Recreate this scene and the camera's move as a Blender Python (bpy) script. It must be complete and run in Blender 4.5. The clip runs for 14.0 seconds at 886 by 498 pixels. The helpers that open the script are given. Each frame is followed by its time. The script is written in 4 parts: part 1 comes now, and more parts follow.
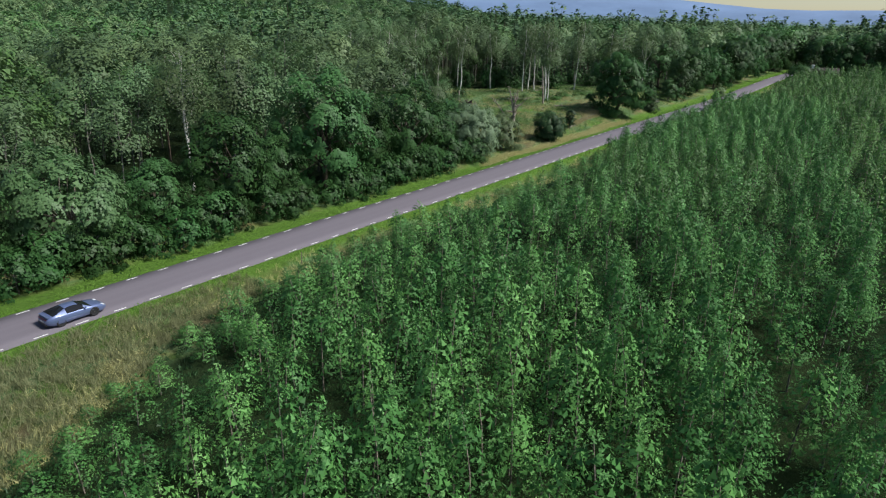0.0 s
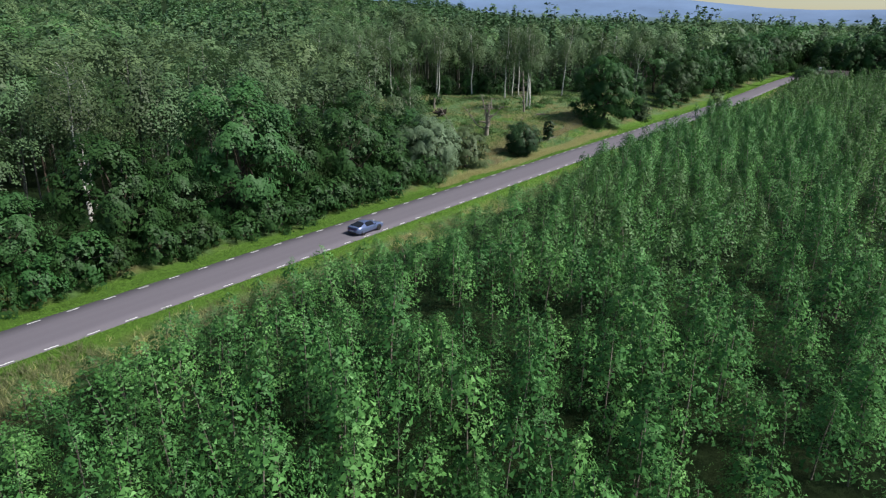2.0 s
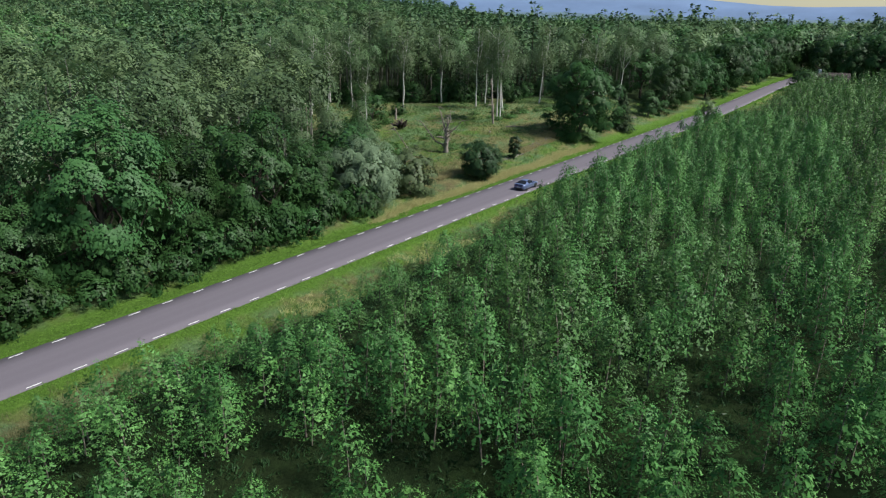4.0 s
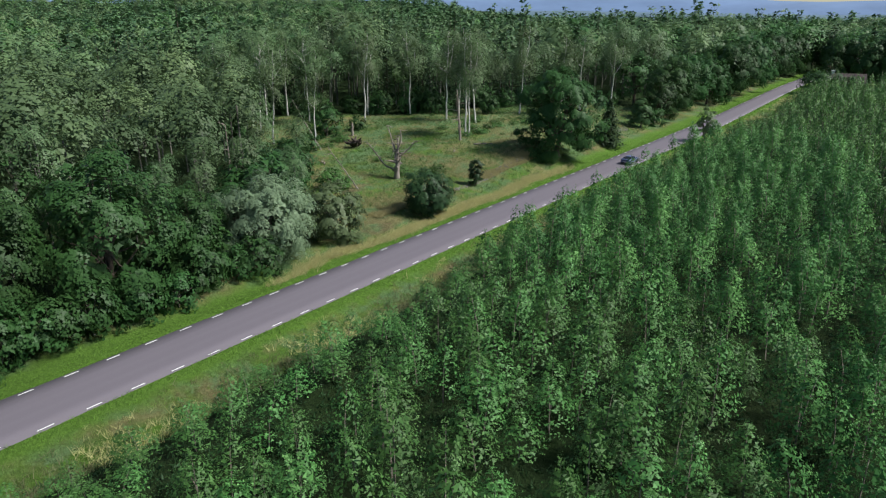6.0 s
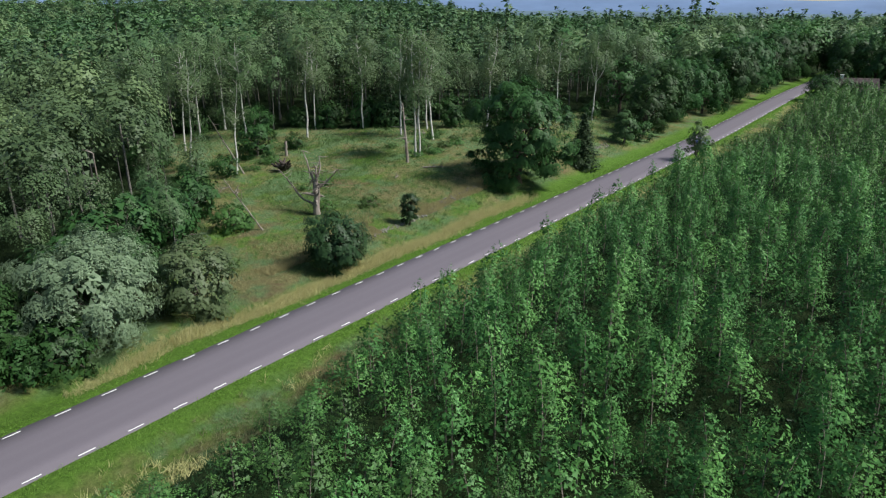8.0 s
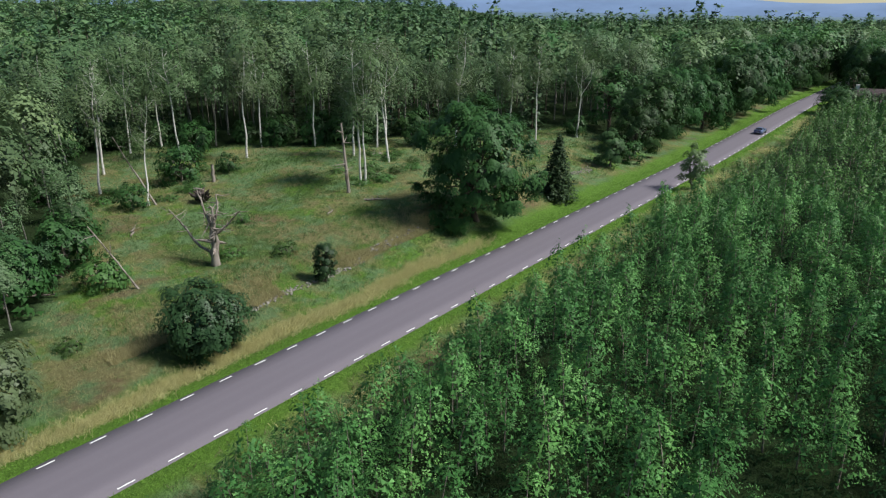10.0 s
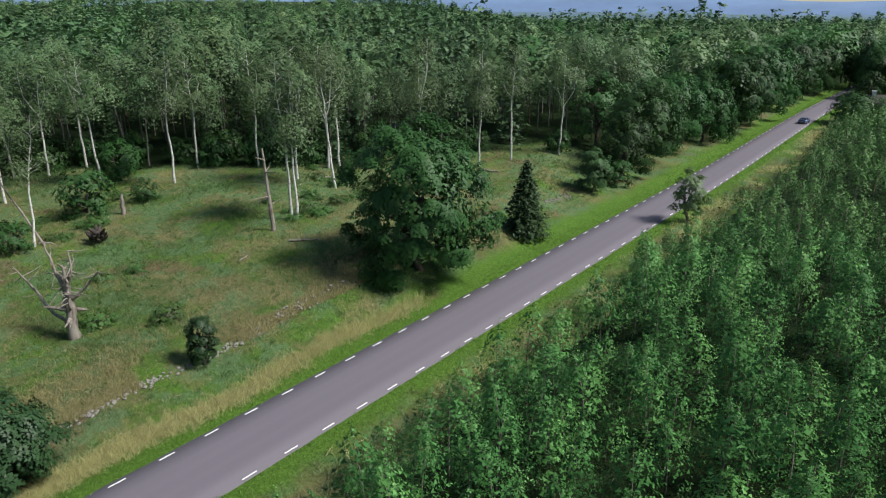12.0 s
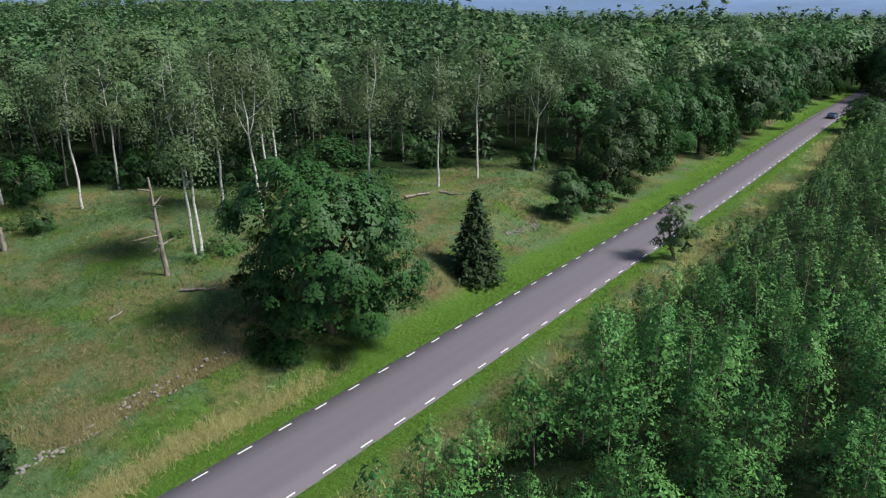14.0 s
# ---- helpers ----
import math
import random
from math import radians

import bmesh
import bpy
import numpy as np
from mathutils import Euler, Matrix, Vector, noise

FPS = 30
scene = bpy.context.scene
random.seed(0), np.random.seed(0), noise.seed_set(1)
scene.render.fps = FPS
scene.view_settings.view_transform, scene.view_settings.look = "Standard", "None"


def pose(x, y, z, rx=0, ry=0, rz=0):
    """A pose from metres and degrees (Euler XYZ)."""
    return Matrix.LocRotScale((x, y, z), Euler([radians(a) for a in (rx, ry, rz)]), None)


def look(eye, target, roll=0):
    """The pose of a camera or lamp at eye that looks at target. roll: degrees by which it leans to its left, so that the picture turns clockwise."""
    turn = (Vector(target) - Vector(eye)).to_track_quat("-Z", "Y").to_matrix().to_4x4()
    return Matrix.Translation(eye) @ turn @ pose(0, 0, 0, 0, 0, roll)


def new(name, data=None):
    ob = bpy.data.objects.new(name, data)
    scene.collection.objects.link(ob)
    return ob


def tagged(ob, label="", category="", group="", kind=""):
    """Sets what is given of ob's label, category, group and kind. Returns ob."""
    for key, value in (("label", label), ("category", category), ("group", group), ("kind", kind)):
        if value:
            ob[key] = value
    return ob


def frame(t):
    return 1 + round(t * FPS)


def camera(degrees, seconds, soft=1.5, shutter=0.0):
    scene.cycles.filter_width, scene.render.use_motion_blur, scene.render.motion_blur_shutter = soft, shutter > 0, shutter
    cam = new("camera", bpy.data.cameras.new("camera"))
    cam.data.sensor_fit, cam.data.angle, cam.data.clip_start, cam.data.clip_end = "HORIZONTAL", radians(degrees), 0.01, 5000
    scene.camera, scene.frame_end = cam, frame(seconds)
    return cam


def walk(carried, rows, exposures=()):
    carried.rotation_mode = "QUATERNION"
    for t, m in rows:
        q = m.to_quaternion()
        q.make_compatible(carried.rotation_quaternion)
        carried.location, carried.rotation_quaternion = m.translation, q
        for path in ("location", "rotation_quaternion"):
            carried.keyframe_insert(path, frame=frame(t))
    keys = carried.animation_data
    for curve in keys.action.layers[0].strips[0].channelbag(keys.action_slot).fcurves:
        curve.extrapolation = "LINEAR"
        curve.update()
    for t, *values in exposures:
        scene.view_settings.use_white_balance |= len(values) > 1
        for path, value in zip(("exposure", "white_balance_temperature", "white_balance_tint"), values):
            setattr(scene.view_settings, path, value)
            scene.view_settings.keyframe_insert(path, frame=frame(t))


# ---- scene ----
cam = camera(68.1, 14.0, 1.2)
PATH = [
    (0, (51.288, 1.437, 22.746), (50.187, 2.965, 22.073), 1.3),
    (0.5, (51.172, 5.071, 22.713), (50.064, 6.595, 22.042), 1.2),
    (1, (50.922, 8.995, 22.734), (49.808, 10.515, 22.064), 1.1),
    (1.5, (50.578, 12.857, 22.81), (49.455, 14.371, 22.14), 1.0),
    (2, (50.137, 17.006, 22.957), (49.015, 18.52, 22.287), 1.0),
    (2.5, (49.632, 21.128, 23.112), (48.509, 22.641, 22.441), 0.9),
    (3, (48.864, 25.497, 23.292), (47.744, 27.013, 22.622), 0.9),
    (3.2, (48.512, 27.286, 23.325), (47.392, 28.802, 22.655), 0.9),
    (5.3, (44.479, 47.146, 24.059), (43.347, 48.649, 23.384), 0.0),
    (5.5, (44.078, 49.162, 24.07), (42.942, 50.664, 23.396), -0.1),
    (6, (43.018, 54.452, 24.037), (41.879, 55.951, 23.363), -0.0),
    (6.5, (41.918, 59.774, 23.967), (40.777, 61.271, 23.293), -0.0),
    (7, (40.861, 65.12, 23.903), (39.717, 66.616, 23.23), -0.1),
    (7.5, (39.797, 70.189, 23.907), (38.651, 71.684, 23.234), -0.1),
    (8, (38.669, 75.213, 23.949), (37.523, 76.708, 23.276), -0.2),
    (8.2, (38.237, 77.113, 23.963), (37.092, 78.609, 23.291), -0.3),
    (10.3, (34.022, 95.974, 24.396), (32.859, 97.457, 23.727), -0.0),
    (10.5, (33.579, 97.705, 24.44), (32.414, 99.186, 23.77), -0.1),
    (11, (32.478, 101.848, 24.579), (31.31, 103.327, 23.909), -0.1),
    (11.5, (31.505, 105.714, 24.624), (30.333, 107.19, 23.954), -0.2),
    (12, (30.517, 109.709, 24.625), (29.345, 111.184, 23.955), -0.2),
    (12.5, (29.603, 113.449, 24.59), (28.428, 114.922, 23.919), -0.2),
    (13, (28.802, 117.329, 24.532), (27.624, 118.799, 23.861), -0.2),
    (13.5, (28.09, 121.045, 24.486), (26.908, 122.512, 23.815), -0.2),
    (14, (27.474, 124.877, 24.566), (26.288, 126.34, 23.893), -0.4),
]
walk(cam, [(t, look(eye, target, roll)) for t, eye, target, roll in PATH])

# ---- world, sun and exposure ----
SUN_AZ, SUN_EL = math.atan2(0.93, 0.40), radians(50)   # bearing from +y towards +x
world = bpy.data.worlds.new("sky")
scene.world = world
world.use_nodes = True
wn, wl = world.node_tree.nodes, world.node_tree.links
sky = wn.new("ShaderNodeTexSky")
sky.sky_type, sky.sun_disc = "NISHITA", False
sky.sun_elevation, sky.sun_rotation = SUN_EL, SUN_AZ
sky.air_density, sky.dust_density, sky.ozone_density = 1.0, 0.4, 1.0
wn["Background"].inputs["Strength"].default_value = 0.075
wl.new(sky.outputs["Color"], wn["Background"].inputs["Color"])
sun = new("sun", bpy.data.lights.new("sun", "SUN"))
sun.data.energy, sun.data.angle, sun.data.color = 4.7, radians(13), (1.0, 0.98, 0.94)
sun.matrix_world = look((math.sin(SUN_AZ) * math.cos(SUN_EL) * 200, math.cos(SUN_AZ) * math.cos(SUN_EL) * 200, math.sin(SUN_EL) * 200), (0, 0, 0))
scene.view_settings.exposure = 0.29


# ---- materials ----
def material(name, rough=0.8, metal=0.0):
    m = bpy.data.materials.new(name)
    m.use_nodes = True
    n, l = m.node_tree.nodes, m.node_tree.links
    b = n["Principled BSDF"]
    b.inputs["Roughness"].default_value, b.inputs["Metallic"].default_value = rough, metal
    return m, n, l, b


def noise_node(n, l, coords, scale, detail=4.0, rough=0.6, stretch=None):
    t = n.new("ShaderNodeTexNoise")
    t.inputs["Scale"].default_value, t.inputs["Detail"].default_value, t.inputs["Roughness"].default_value = scale, detail, rough
    if stretch:
        mp = n.new("ShaderNodeMapping")
        mp.inputs["Scale"].default_value = stretch
        l.new(coords, mp.inputs["Vector"])
        coords = mp.outputs["Vector"]
    l.new(coords, t.inputs["Vector"])
    return t.outputs["Fac"]


def ramp(n, l, fac, stops):
    r = n.new("ShaderNodeValToRGB")
    while len(r.color_ramp.elements) < len(stops):
        r.color_ramp.elements.new(0.5)
    for e, (p, c) in zip(r.color_ramp.elements, stops):
        e.position, e.color = p, (*c, 1)
    l.new(fac, r.inputs["Fac"])
    return r.outputs["Color"]


def mix(n, l, fac, a, b, mode="MIX"):
    m = n.new("ShaderNodeMix")
    m.data_type, m.blend_type = "RGBA", mode
    for socket, v in ((m.inputs[0], fac), (m.inputs[6], a), (m.inputs[7], b)):
        if isinstance(v, (int, float)):
            socket.default_value = v
        elif isinstance(v, tuple):
            socket.default_value = (*v, 1)
        else:
            l.new(v, socket)
    return m.outputs[2]


def maths(n, l, op, a, b=0.0, c=0.0):
    m = n.new("ShaderNodeMath")
    m.operation = op
    for socket, v in zip(m.inputs, (a, b, c)):
        if isinstance(v, (int, float)):
            socket.default_value = v
        else:
            l.new(v, socket)
    return m.outputs[0]


def bump(n, l, b, height, strength, distance):
    k = n.new("ShaderNodeBump")
    k.inputs["Strength"].default_value, k.inputs["Distance"].default_value = strength, distance
    l.new(height, k.inputs["Height"])
    l.new(k.outputs["Normal"], b.inputs["Normal"])


def leaf(name, dark, light, shine=0.45, through_light=0.3, spread=0.32, glints=0.08, own_tone=0.20):
    """Foliage: every leaf its own tone between two, with a tone for the tree and patches across it."""
    m, n, l, b = material(name, shine)
    geo = n.new("ShaderNodeNewGeometry")
    info = n.new("ShaderNodeObjectInfo")
    own = n.new("ShaderNodeAttribute")
    own.attribute_name = "tone"
    patch = noise_node(n, l, geo.outputs["Position"], 0.22, 3.0)
    tone = maths(n, l, "ADD", maths(n, l, "MULTIPLY", geo.outputs["Random Per Island"], own_tone), maths(n, l, "MULTIPLY_ADD", patch, 0.5, 0.13))
    col = mix(n, l, tone, dark, light)
    # a random share of leaves is paler: glints of light put into the colour
    pale = tuple(min(1.0, c * 1.25 + 0.035) for c in light)
    col = mix(n, l, maths(n, l, "MULTIPLY", maths(n, l, "GREATER_THAN", geo.outputs["Random Per Island"], 0.86), glints), col, pale)
    hsv = n.new("ShaderNodeHueSaturation")
    l.new(col, hsv.inputs["Color"])
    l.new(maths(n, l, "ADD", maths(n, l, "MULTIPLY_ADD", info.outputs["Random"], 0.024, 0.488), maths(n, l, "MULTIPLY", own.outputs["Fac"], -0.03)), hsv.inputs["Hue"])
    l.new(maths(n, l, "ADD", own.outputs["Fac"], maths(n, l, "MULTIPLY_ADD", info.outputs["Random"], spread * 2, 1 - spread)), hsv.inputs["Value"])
    l.new(hsv.outputs["Color"], b.inputs["Base Color"])
    b.inputs["Specular IOR Level"].default_value = 0.2
    tr = n.new("ShaderNodeBsdfTranslucent")
    l.new(hsv.outputs["Color"], tr.inputs["Color"])
    ms = n.new("ShaderNodeMixShader")
    ms.inputs[0].default_value = through_light
    l.new(b.outputs[0], ms.inputs[1])
    l.new(tr.outputs[0], ms.inputs[2])
    l.new(ms.outputs[0], n["Material Output"].inputs["Surface"])
    return m


LEAF_SAPLING = leaf("sapling leaves", (0.015, 0.064, 0.013), (0.118, 0.272, 0.070), 0.5, 0.18, 0.3, 0.45, 0.3)
LEAF_BIRCH = leaf("birch leaves", (0.048, 0.092, 0.036), (0.142, 0.226, 0.100), 0.5, 0.25)
LEAF_OAK = leaf("oak leaves", (0.013, 0.045, 0.012), (0.060, 0.140, 0.038), 0.5, 0.2)
LEAF_BROAD = leaf("broadleaf leaves", (0.020, 0.060, 0.017), (0.078, 0.168, 0.052), 0.5, 0.22)
LEAF_DARK = leaf("dark bush leaves", (0.014, 0.038, 0.015), (0.050, 0.108, 0.038), 0.45, 0.18)
LEAF_GREY = leaf("grey willow leaves", (0.095, 0.155, 0.085), (0.24, 0.335, 0.195), 0.55, 0.35, 0.12, 0.3, 0.4)
LEAF_BRIGHT = leaf("bright shrub leaves", (0.042, 0.10, 0.024), (0.105, 0.205, 0.055), 0.5, 0.3)
NEEDLES = leaf("spruce needles", (0.022, 0.052, 0.022), (0.075, 0.14, 0.056), 0.55, 0.08)
GRASS = leaf("grass blades", (0.085, 0.18, 0.022), (0.20, 0.34, 0.055), 0.6, 0.3)
HAY = leaf("dry tall grass", (0.31, 0.30, 0.13), (0.62, 0.57, 0.30), 0.7, 0.45)
PALE_WEEDS = leaf("pale weeds", (0.17, 0.20, 0.09), (0.38, 0.39, 0.21), 0.7, 0.45)
WEEDS = leaf("meadow weeds", (0.085, 0.165, 0.05), (0.19, 0.295, 0.11), 0.7, 0.45)


def bark(name, base, other, scale, stretch, amount=0.5):
    m, n, l, b = material(name, 0.85)
    tc = n.new("ShaderNodeTexCoord")
    f = noise_node(n, l, tc.outputs["Object"], scale, 5.0, 0.65, stretch)
    l.new(ramp(n, l, f, [(amount - 0.08, other), (amount + 0.06, base)]), b.inputs["Base Color"])
    bump(n, l, b, f, 0.6, 0.03)
    return m


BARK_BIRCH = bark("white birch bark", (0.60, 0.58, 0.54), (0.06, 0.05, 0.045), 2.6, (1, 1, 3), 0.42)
# birch bark darkened for trunks in the woods: their shade is in the colour
BARK_SHADED = bark("shaded birch bark", (0.20, 0.19, 0.165), (0.04, 0.036, 0.032), 2.6, (1, 1, 3), 0.45)
BARK_OAK = bark("brown bark", (0.11, 0.085, 0.06), (0.03, 0.024, 0.018), 5.0, (1, 1, 0.25))
BARK_YOUNG = bark("young grey bark", (0.24, 0.21, 0.17), (0.08, 0.07, 0.055), 6.0, (1, 1, 1))
DEADWOOD = bark("weathered dead wood", (0.27, 0.235, 0.20), (0.11, 0.085, 0.065), 4.0, (1, 1, 0.15), 0.46)
ROTTEN = bark("dark rotten wood", (0.07, 0.05, 0.04), (0.02, 0.015, 0.012), 6.0, (1, 1, 1))


def make_ground():
    m, n, l, b = material("grass and earth", 1.0)
    b.inputs["Specular IOR Level"].default_value = 0.1
    geo = n.new("ShaderNodeNewGeometry")
    pos = geo.outputs["Position"]
    sep = n.new("ShaderNodeSeparateXYZ")
    l.new(pos, sep.inputs[0])
    big = noise_node(n, l, pos, 0.06, 4.0)
    mid = noise_node(n, l, pos, 0.45, 5.0)
    fine = noise_node(n, l, pos, 3.2, 8.0, 0.78)
    green = ramp(n, l, fine, [(0.3, (0.050, 0.105, 0.016)), (0.55, (0.100, 0.195, 0.030)), (0.75, (0.155, 0.265, 0.048))])
    olive = ramp(n, l, fine, [(0.3, (0.040, 0.068, 0.02)), (0.6, (0.092, 0.13, 0.042)), (0.8, (0.175, 0.19, 0.08))])
    brown = ramp(n, l, fine, [(0.3, (0.07, 0.05, 0.03)), (0.7, (0.22, 0.16, 0.09))])
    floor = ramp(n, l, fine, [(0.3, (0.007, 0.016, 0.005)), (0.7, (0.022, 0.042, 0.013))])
    # mown verge beside the asphalt, rougher growth further out
    ax = maths(n, l, "ABSOLUTE", sep.outputs["X"])
    wob = maths(n, l, "ADD", ax, maths(n, l, "MULTIPLY_ADD", mid, 2.4, -1.2))
    verge = maths(n, l, "MULTIPLY_ADD", maths(n, l, "MULTIPLY_ADD", maths(n, l, "GREATER_THAN", sep.outputs["X"], 0.0), 2.0, wob), -0.6, 4.6)
    verge = maths(n, l, "MINIMUM", maths(n, l, "MAXIMUM", verge, 0.0), 1.0)
    patchy = ramp(n, l, maths(n, l, "ADD", maths(n, l, "MULTIPLY", big, 0.6), maths(n, l, "MULTIPLY", mid, 0.4)), [(0.42, (0, 0, 0)), (0.58, (1, 1, 1))])
    rough = mix(n, l, patchy, green, olive)
    straw = ramp(n, l, fine, [(0.3, (0.10, 0.095, 0.04)), (0.7, (0.27, 0.235, 0.115))])
    dry = ramp(n, l, noise_node(n, l, pos, 0.11, 5.0, 0.7), [(0.45, (0, 0, 0)), (0.57, (1, 1, 1))])
    rough = mix(n, l, maths(n, l, "MULTIPLY", dry, 0.8), rough, straw)
    bare = ramp(n, l, noise_node(n, l, pos, 0.16, 5.0, 0.65, (1.0, 0.7, 1.0)), [(0.56, (0, 0, 0)), (0.66, (1, 1, 1))])
    pale = ramp(n, l, fine, [(0.3, (0.050, 0.105, 0.042)), (0.7, (0.150, 0.24, 0.105))])
    soft = ramp(n, l, noise_node(n, l, pos, 0.2, 5.0, 0.7), [(0.47, (0, 0, 0)), (0.56, (1, 1, 1))])
    rough = mix(n, l, maths(n, l, "MULTIPLY", soft, 0.85), rough, pale)
    rough = mix(n, l, maths(n, l, "MULTIPLY", bare, 0.8), rough, brown)
    col = mix(n, l, verge, rough, green)
    # leaf litter inside the woods and plantation, darkened to paint in the trees' shade
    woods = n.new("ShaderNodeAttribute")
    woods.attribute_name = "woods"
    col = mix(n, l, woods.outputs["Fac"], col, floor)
    l.new(col, b.inputs["Base Color"])
    bump(n, l, b, fine, 1.0, 0.3)
    return m


def make_asphalt():
    m, n, l, b = material("worn grey asphalt", 0.85)
    geo = n.new("ShaderNodeNewGeometry")
    pos = geo.outputs["Position"]
    sep = n.new("ShaderNodeSeparateXYZ")
    l.new(pos, sep.inputs[0])
    grain = noise_node(n, l, pos, 40.0, 3.0)
    stain = noise_node(n, l, pos, 0.5, 5.0, 0.6, (1, 0.12, 1))
    col = ramp(n, l, grain, [(0.3, (0.122, 0.108, 0.126)), (0.7, (0.160, 0.143, 0.165))])
    col = mix(n, l, maths(n, l, "MULTIPLY", stain, 0.35), col, (0.105, 0.094, 0.108))
    # paler wheel tracks
    tr = maths(n, l, "ABSOLUTE", maths(n, l, "SUBTRACT", maths(n, l, "ABSOLUTE", maths(n, l, "SUBTRACT", maths(n, l, "ABSOLUTE", sep.outputs["X"]), 1.35)), 0.75))
    tr = maths(n, l, "MAXIMUM", maths(n, l, "MULTIPLY_ADD", tr, -2.2, 0.8), 0.0)
    col = mix(n, l, maths(n, l, "MULTIPLY", tr, 0.2), col, (0.175, 0.158, 0.178))
    l.new(col, b.inputs["Base Color"])
    bump(n, l, b, grain, 0.3, 0.01)
    return m


def plain(name, col, rough=0.6, metal=0.0, wear=0.15, scale=6.0, coat=0.0):
    m, n, l, b = material(name, rough, metal)
    tc = n.new("ShaderNodeTexCoord")
    f = noise_node(n, l, tc.outputs["Object"], scale, 5.0)
    l.new(ramp(n, l, f, [(0.3, tuple(c * (1 - wear) for c in col)), (0.7, tuple(min(1, c * (1 + wear)) for c in col))]), b.inputs["Base Color"])
    b.inputs["Coat Weight"].default_value = coat
    return m


GROUND, ASPHALT = make_ground(), make_asphalt()
LINE_PAINT = plain("white line paint", (0.72, 0.72, 0.70), 0.6, 0, 0.12, 9.0)
STONE = plain("grey field stone", (0.22, 0.205, 0.18), 0.9, 0, 0.45, 3.0)
CAR_PAINT = plain("blue grey car paint", (0.125, 0.165, 0.31), 0.3, 0.3, 0.03, 1.0, 0.8)
CAR_GLASS = plain("tinted car glass", (0.012, 0.013, 0.015), 0.06, 0.0, 0.05)
RUBBER = plain("black rubber", (0.018, 0.018, 0.018), 0.8)
RIM = plain("grey alloy", (0.20, 0.20, 0.21), 0.35, 0.9)
RED_LAMP = plain("red tail lamp", (0.12, 0.01, 0.012), 0.3)
CLEAR_LAMP = plain("clear headlamp", (0.55, 0.57, 0.6), 0.15)
TRIM = plain("black plastic trim", (0.02, 0.02, 0.022), 0.5)
PLATE = plain("white plate", (0.6, 0.6, 0.58), 0.5)
ROOFING = plain("dark roof tiles", (0.06, 0.045, 0.042), 0.85, 0, 0.35, 2.0)
TIMBER = plain("dark brown timber", (0.075, 0.045, 0.035), 0.8, 0, 0.3, 4.0)
WHITE = plain("white paint", (0.75, 0.74, 0.71), 0.6, 0, 0.08)
PANE = plain("window glass", (0.03, 0.035, 0.04), 0.08)
POST_WOOD = plain("grey post wood", (0.20, 0.17, 0.14), 0.85, 0, 0.4)


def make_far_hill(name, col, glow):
    """Far blue distance: a plain backdrop, its haze painted in as bluish colour and glow."""
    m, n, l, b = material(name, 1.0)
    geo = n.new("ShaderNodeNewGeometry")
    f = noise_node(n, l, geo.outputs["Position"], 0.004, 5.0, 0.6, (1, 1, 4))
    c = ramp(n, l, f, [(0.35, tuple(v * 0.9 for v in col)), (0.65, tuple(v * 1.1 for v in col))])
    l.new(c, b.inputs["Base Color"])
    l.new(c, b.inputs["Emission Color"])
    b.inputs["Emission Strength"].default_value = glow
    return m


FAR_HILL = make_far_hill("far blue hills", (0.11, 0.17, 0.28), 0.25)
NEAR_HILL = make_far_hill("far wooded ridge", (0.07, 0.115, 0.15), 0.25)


# ---- mesh tools ----
class Geo:
    """Faces gathered from arrays; one mesh in the end."""

    def __init__(self):
        self.v, self.f, self.n, self.tone, self.soft = [], [], 0, [], []

    def add(self, v, f, mat=0, tone=None, soft=None):
        v, f = np.asarray(v, float).reshape(-1, 3), np.asarray(f, int)
        self.v.append(v)
        self.f.append((f + self.n, mat))
        self.n += len(v)
        self.tone.append(np.zeros(len(v)) if tone is None else tone)
        self.soft.append(np.zeros((len(v), 3)) if soft is None else soft)
        return self

    def mesh(self, name, mats, smooth=False):
        me = bpy.data.meshes.new(name)
        v = np.concatenate(self.v)
        loops = np.concatenate([f.ravel() for f, _ in self.f])
        totals = np.concatenate([np.full(len(f), f.shape[1]) for f, _ in self.f])
        index = np.concatenate([np.full(len(f), m) for f, m in self.f])
        me.vertices.add(len(v))
        me.vertices.foreach_set("co", v.ravel())
        me.loops.add(len(loops))
        me.loops.foreach_set("vertex_index", loops.astype(np.int32))
        me.polygons.add(len(totals))
        me.polygons.foreach_set("loop_start", np.r_[0, np.cumsum(totals)[:-1]].astype(np.int32))
        for m in mats:
            me.materials.append(m)
        me.polygons.foreach_set("material_index", index.astype(np.int32))
        me.polygons.foreach_set("use_smooth", np.full(len(totals), smooth))
        me.update(calc_edges=True)
        tone = np.concatenate(self.tone)
        if tone.any():
            me.attributes.new("tone", "FLOAT", "POINT").data.foreach_set("value", tone.astype(np.float32))
        soft = np.concatenate(self.soft)
        if soft.any():
            # leaves shade with the roundness of their clump
            me.attributes.new("soft", "FLOAT_VECTOR", "POINT").data.foreach_set("vector", soft.astype(np.float32).ravel())
            me.polygons.foreach_set("use_smooth", np.full(len(totals), True))
            me.normals_split_custom_set_from_vertices(soft)
        return me


def unit(a):
    return a / np.maximum(np.linalg.norm(a, axis=-1, keepdims=True), 1e-9)


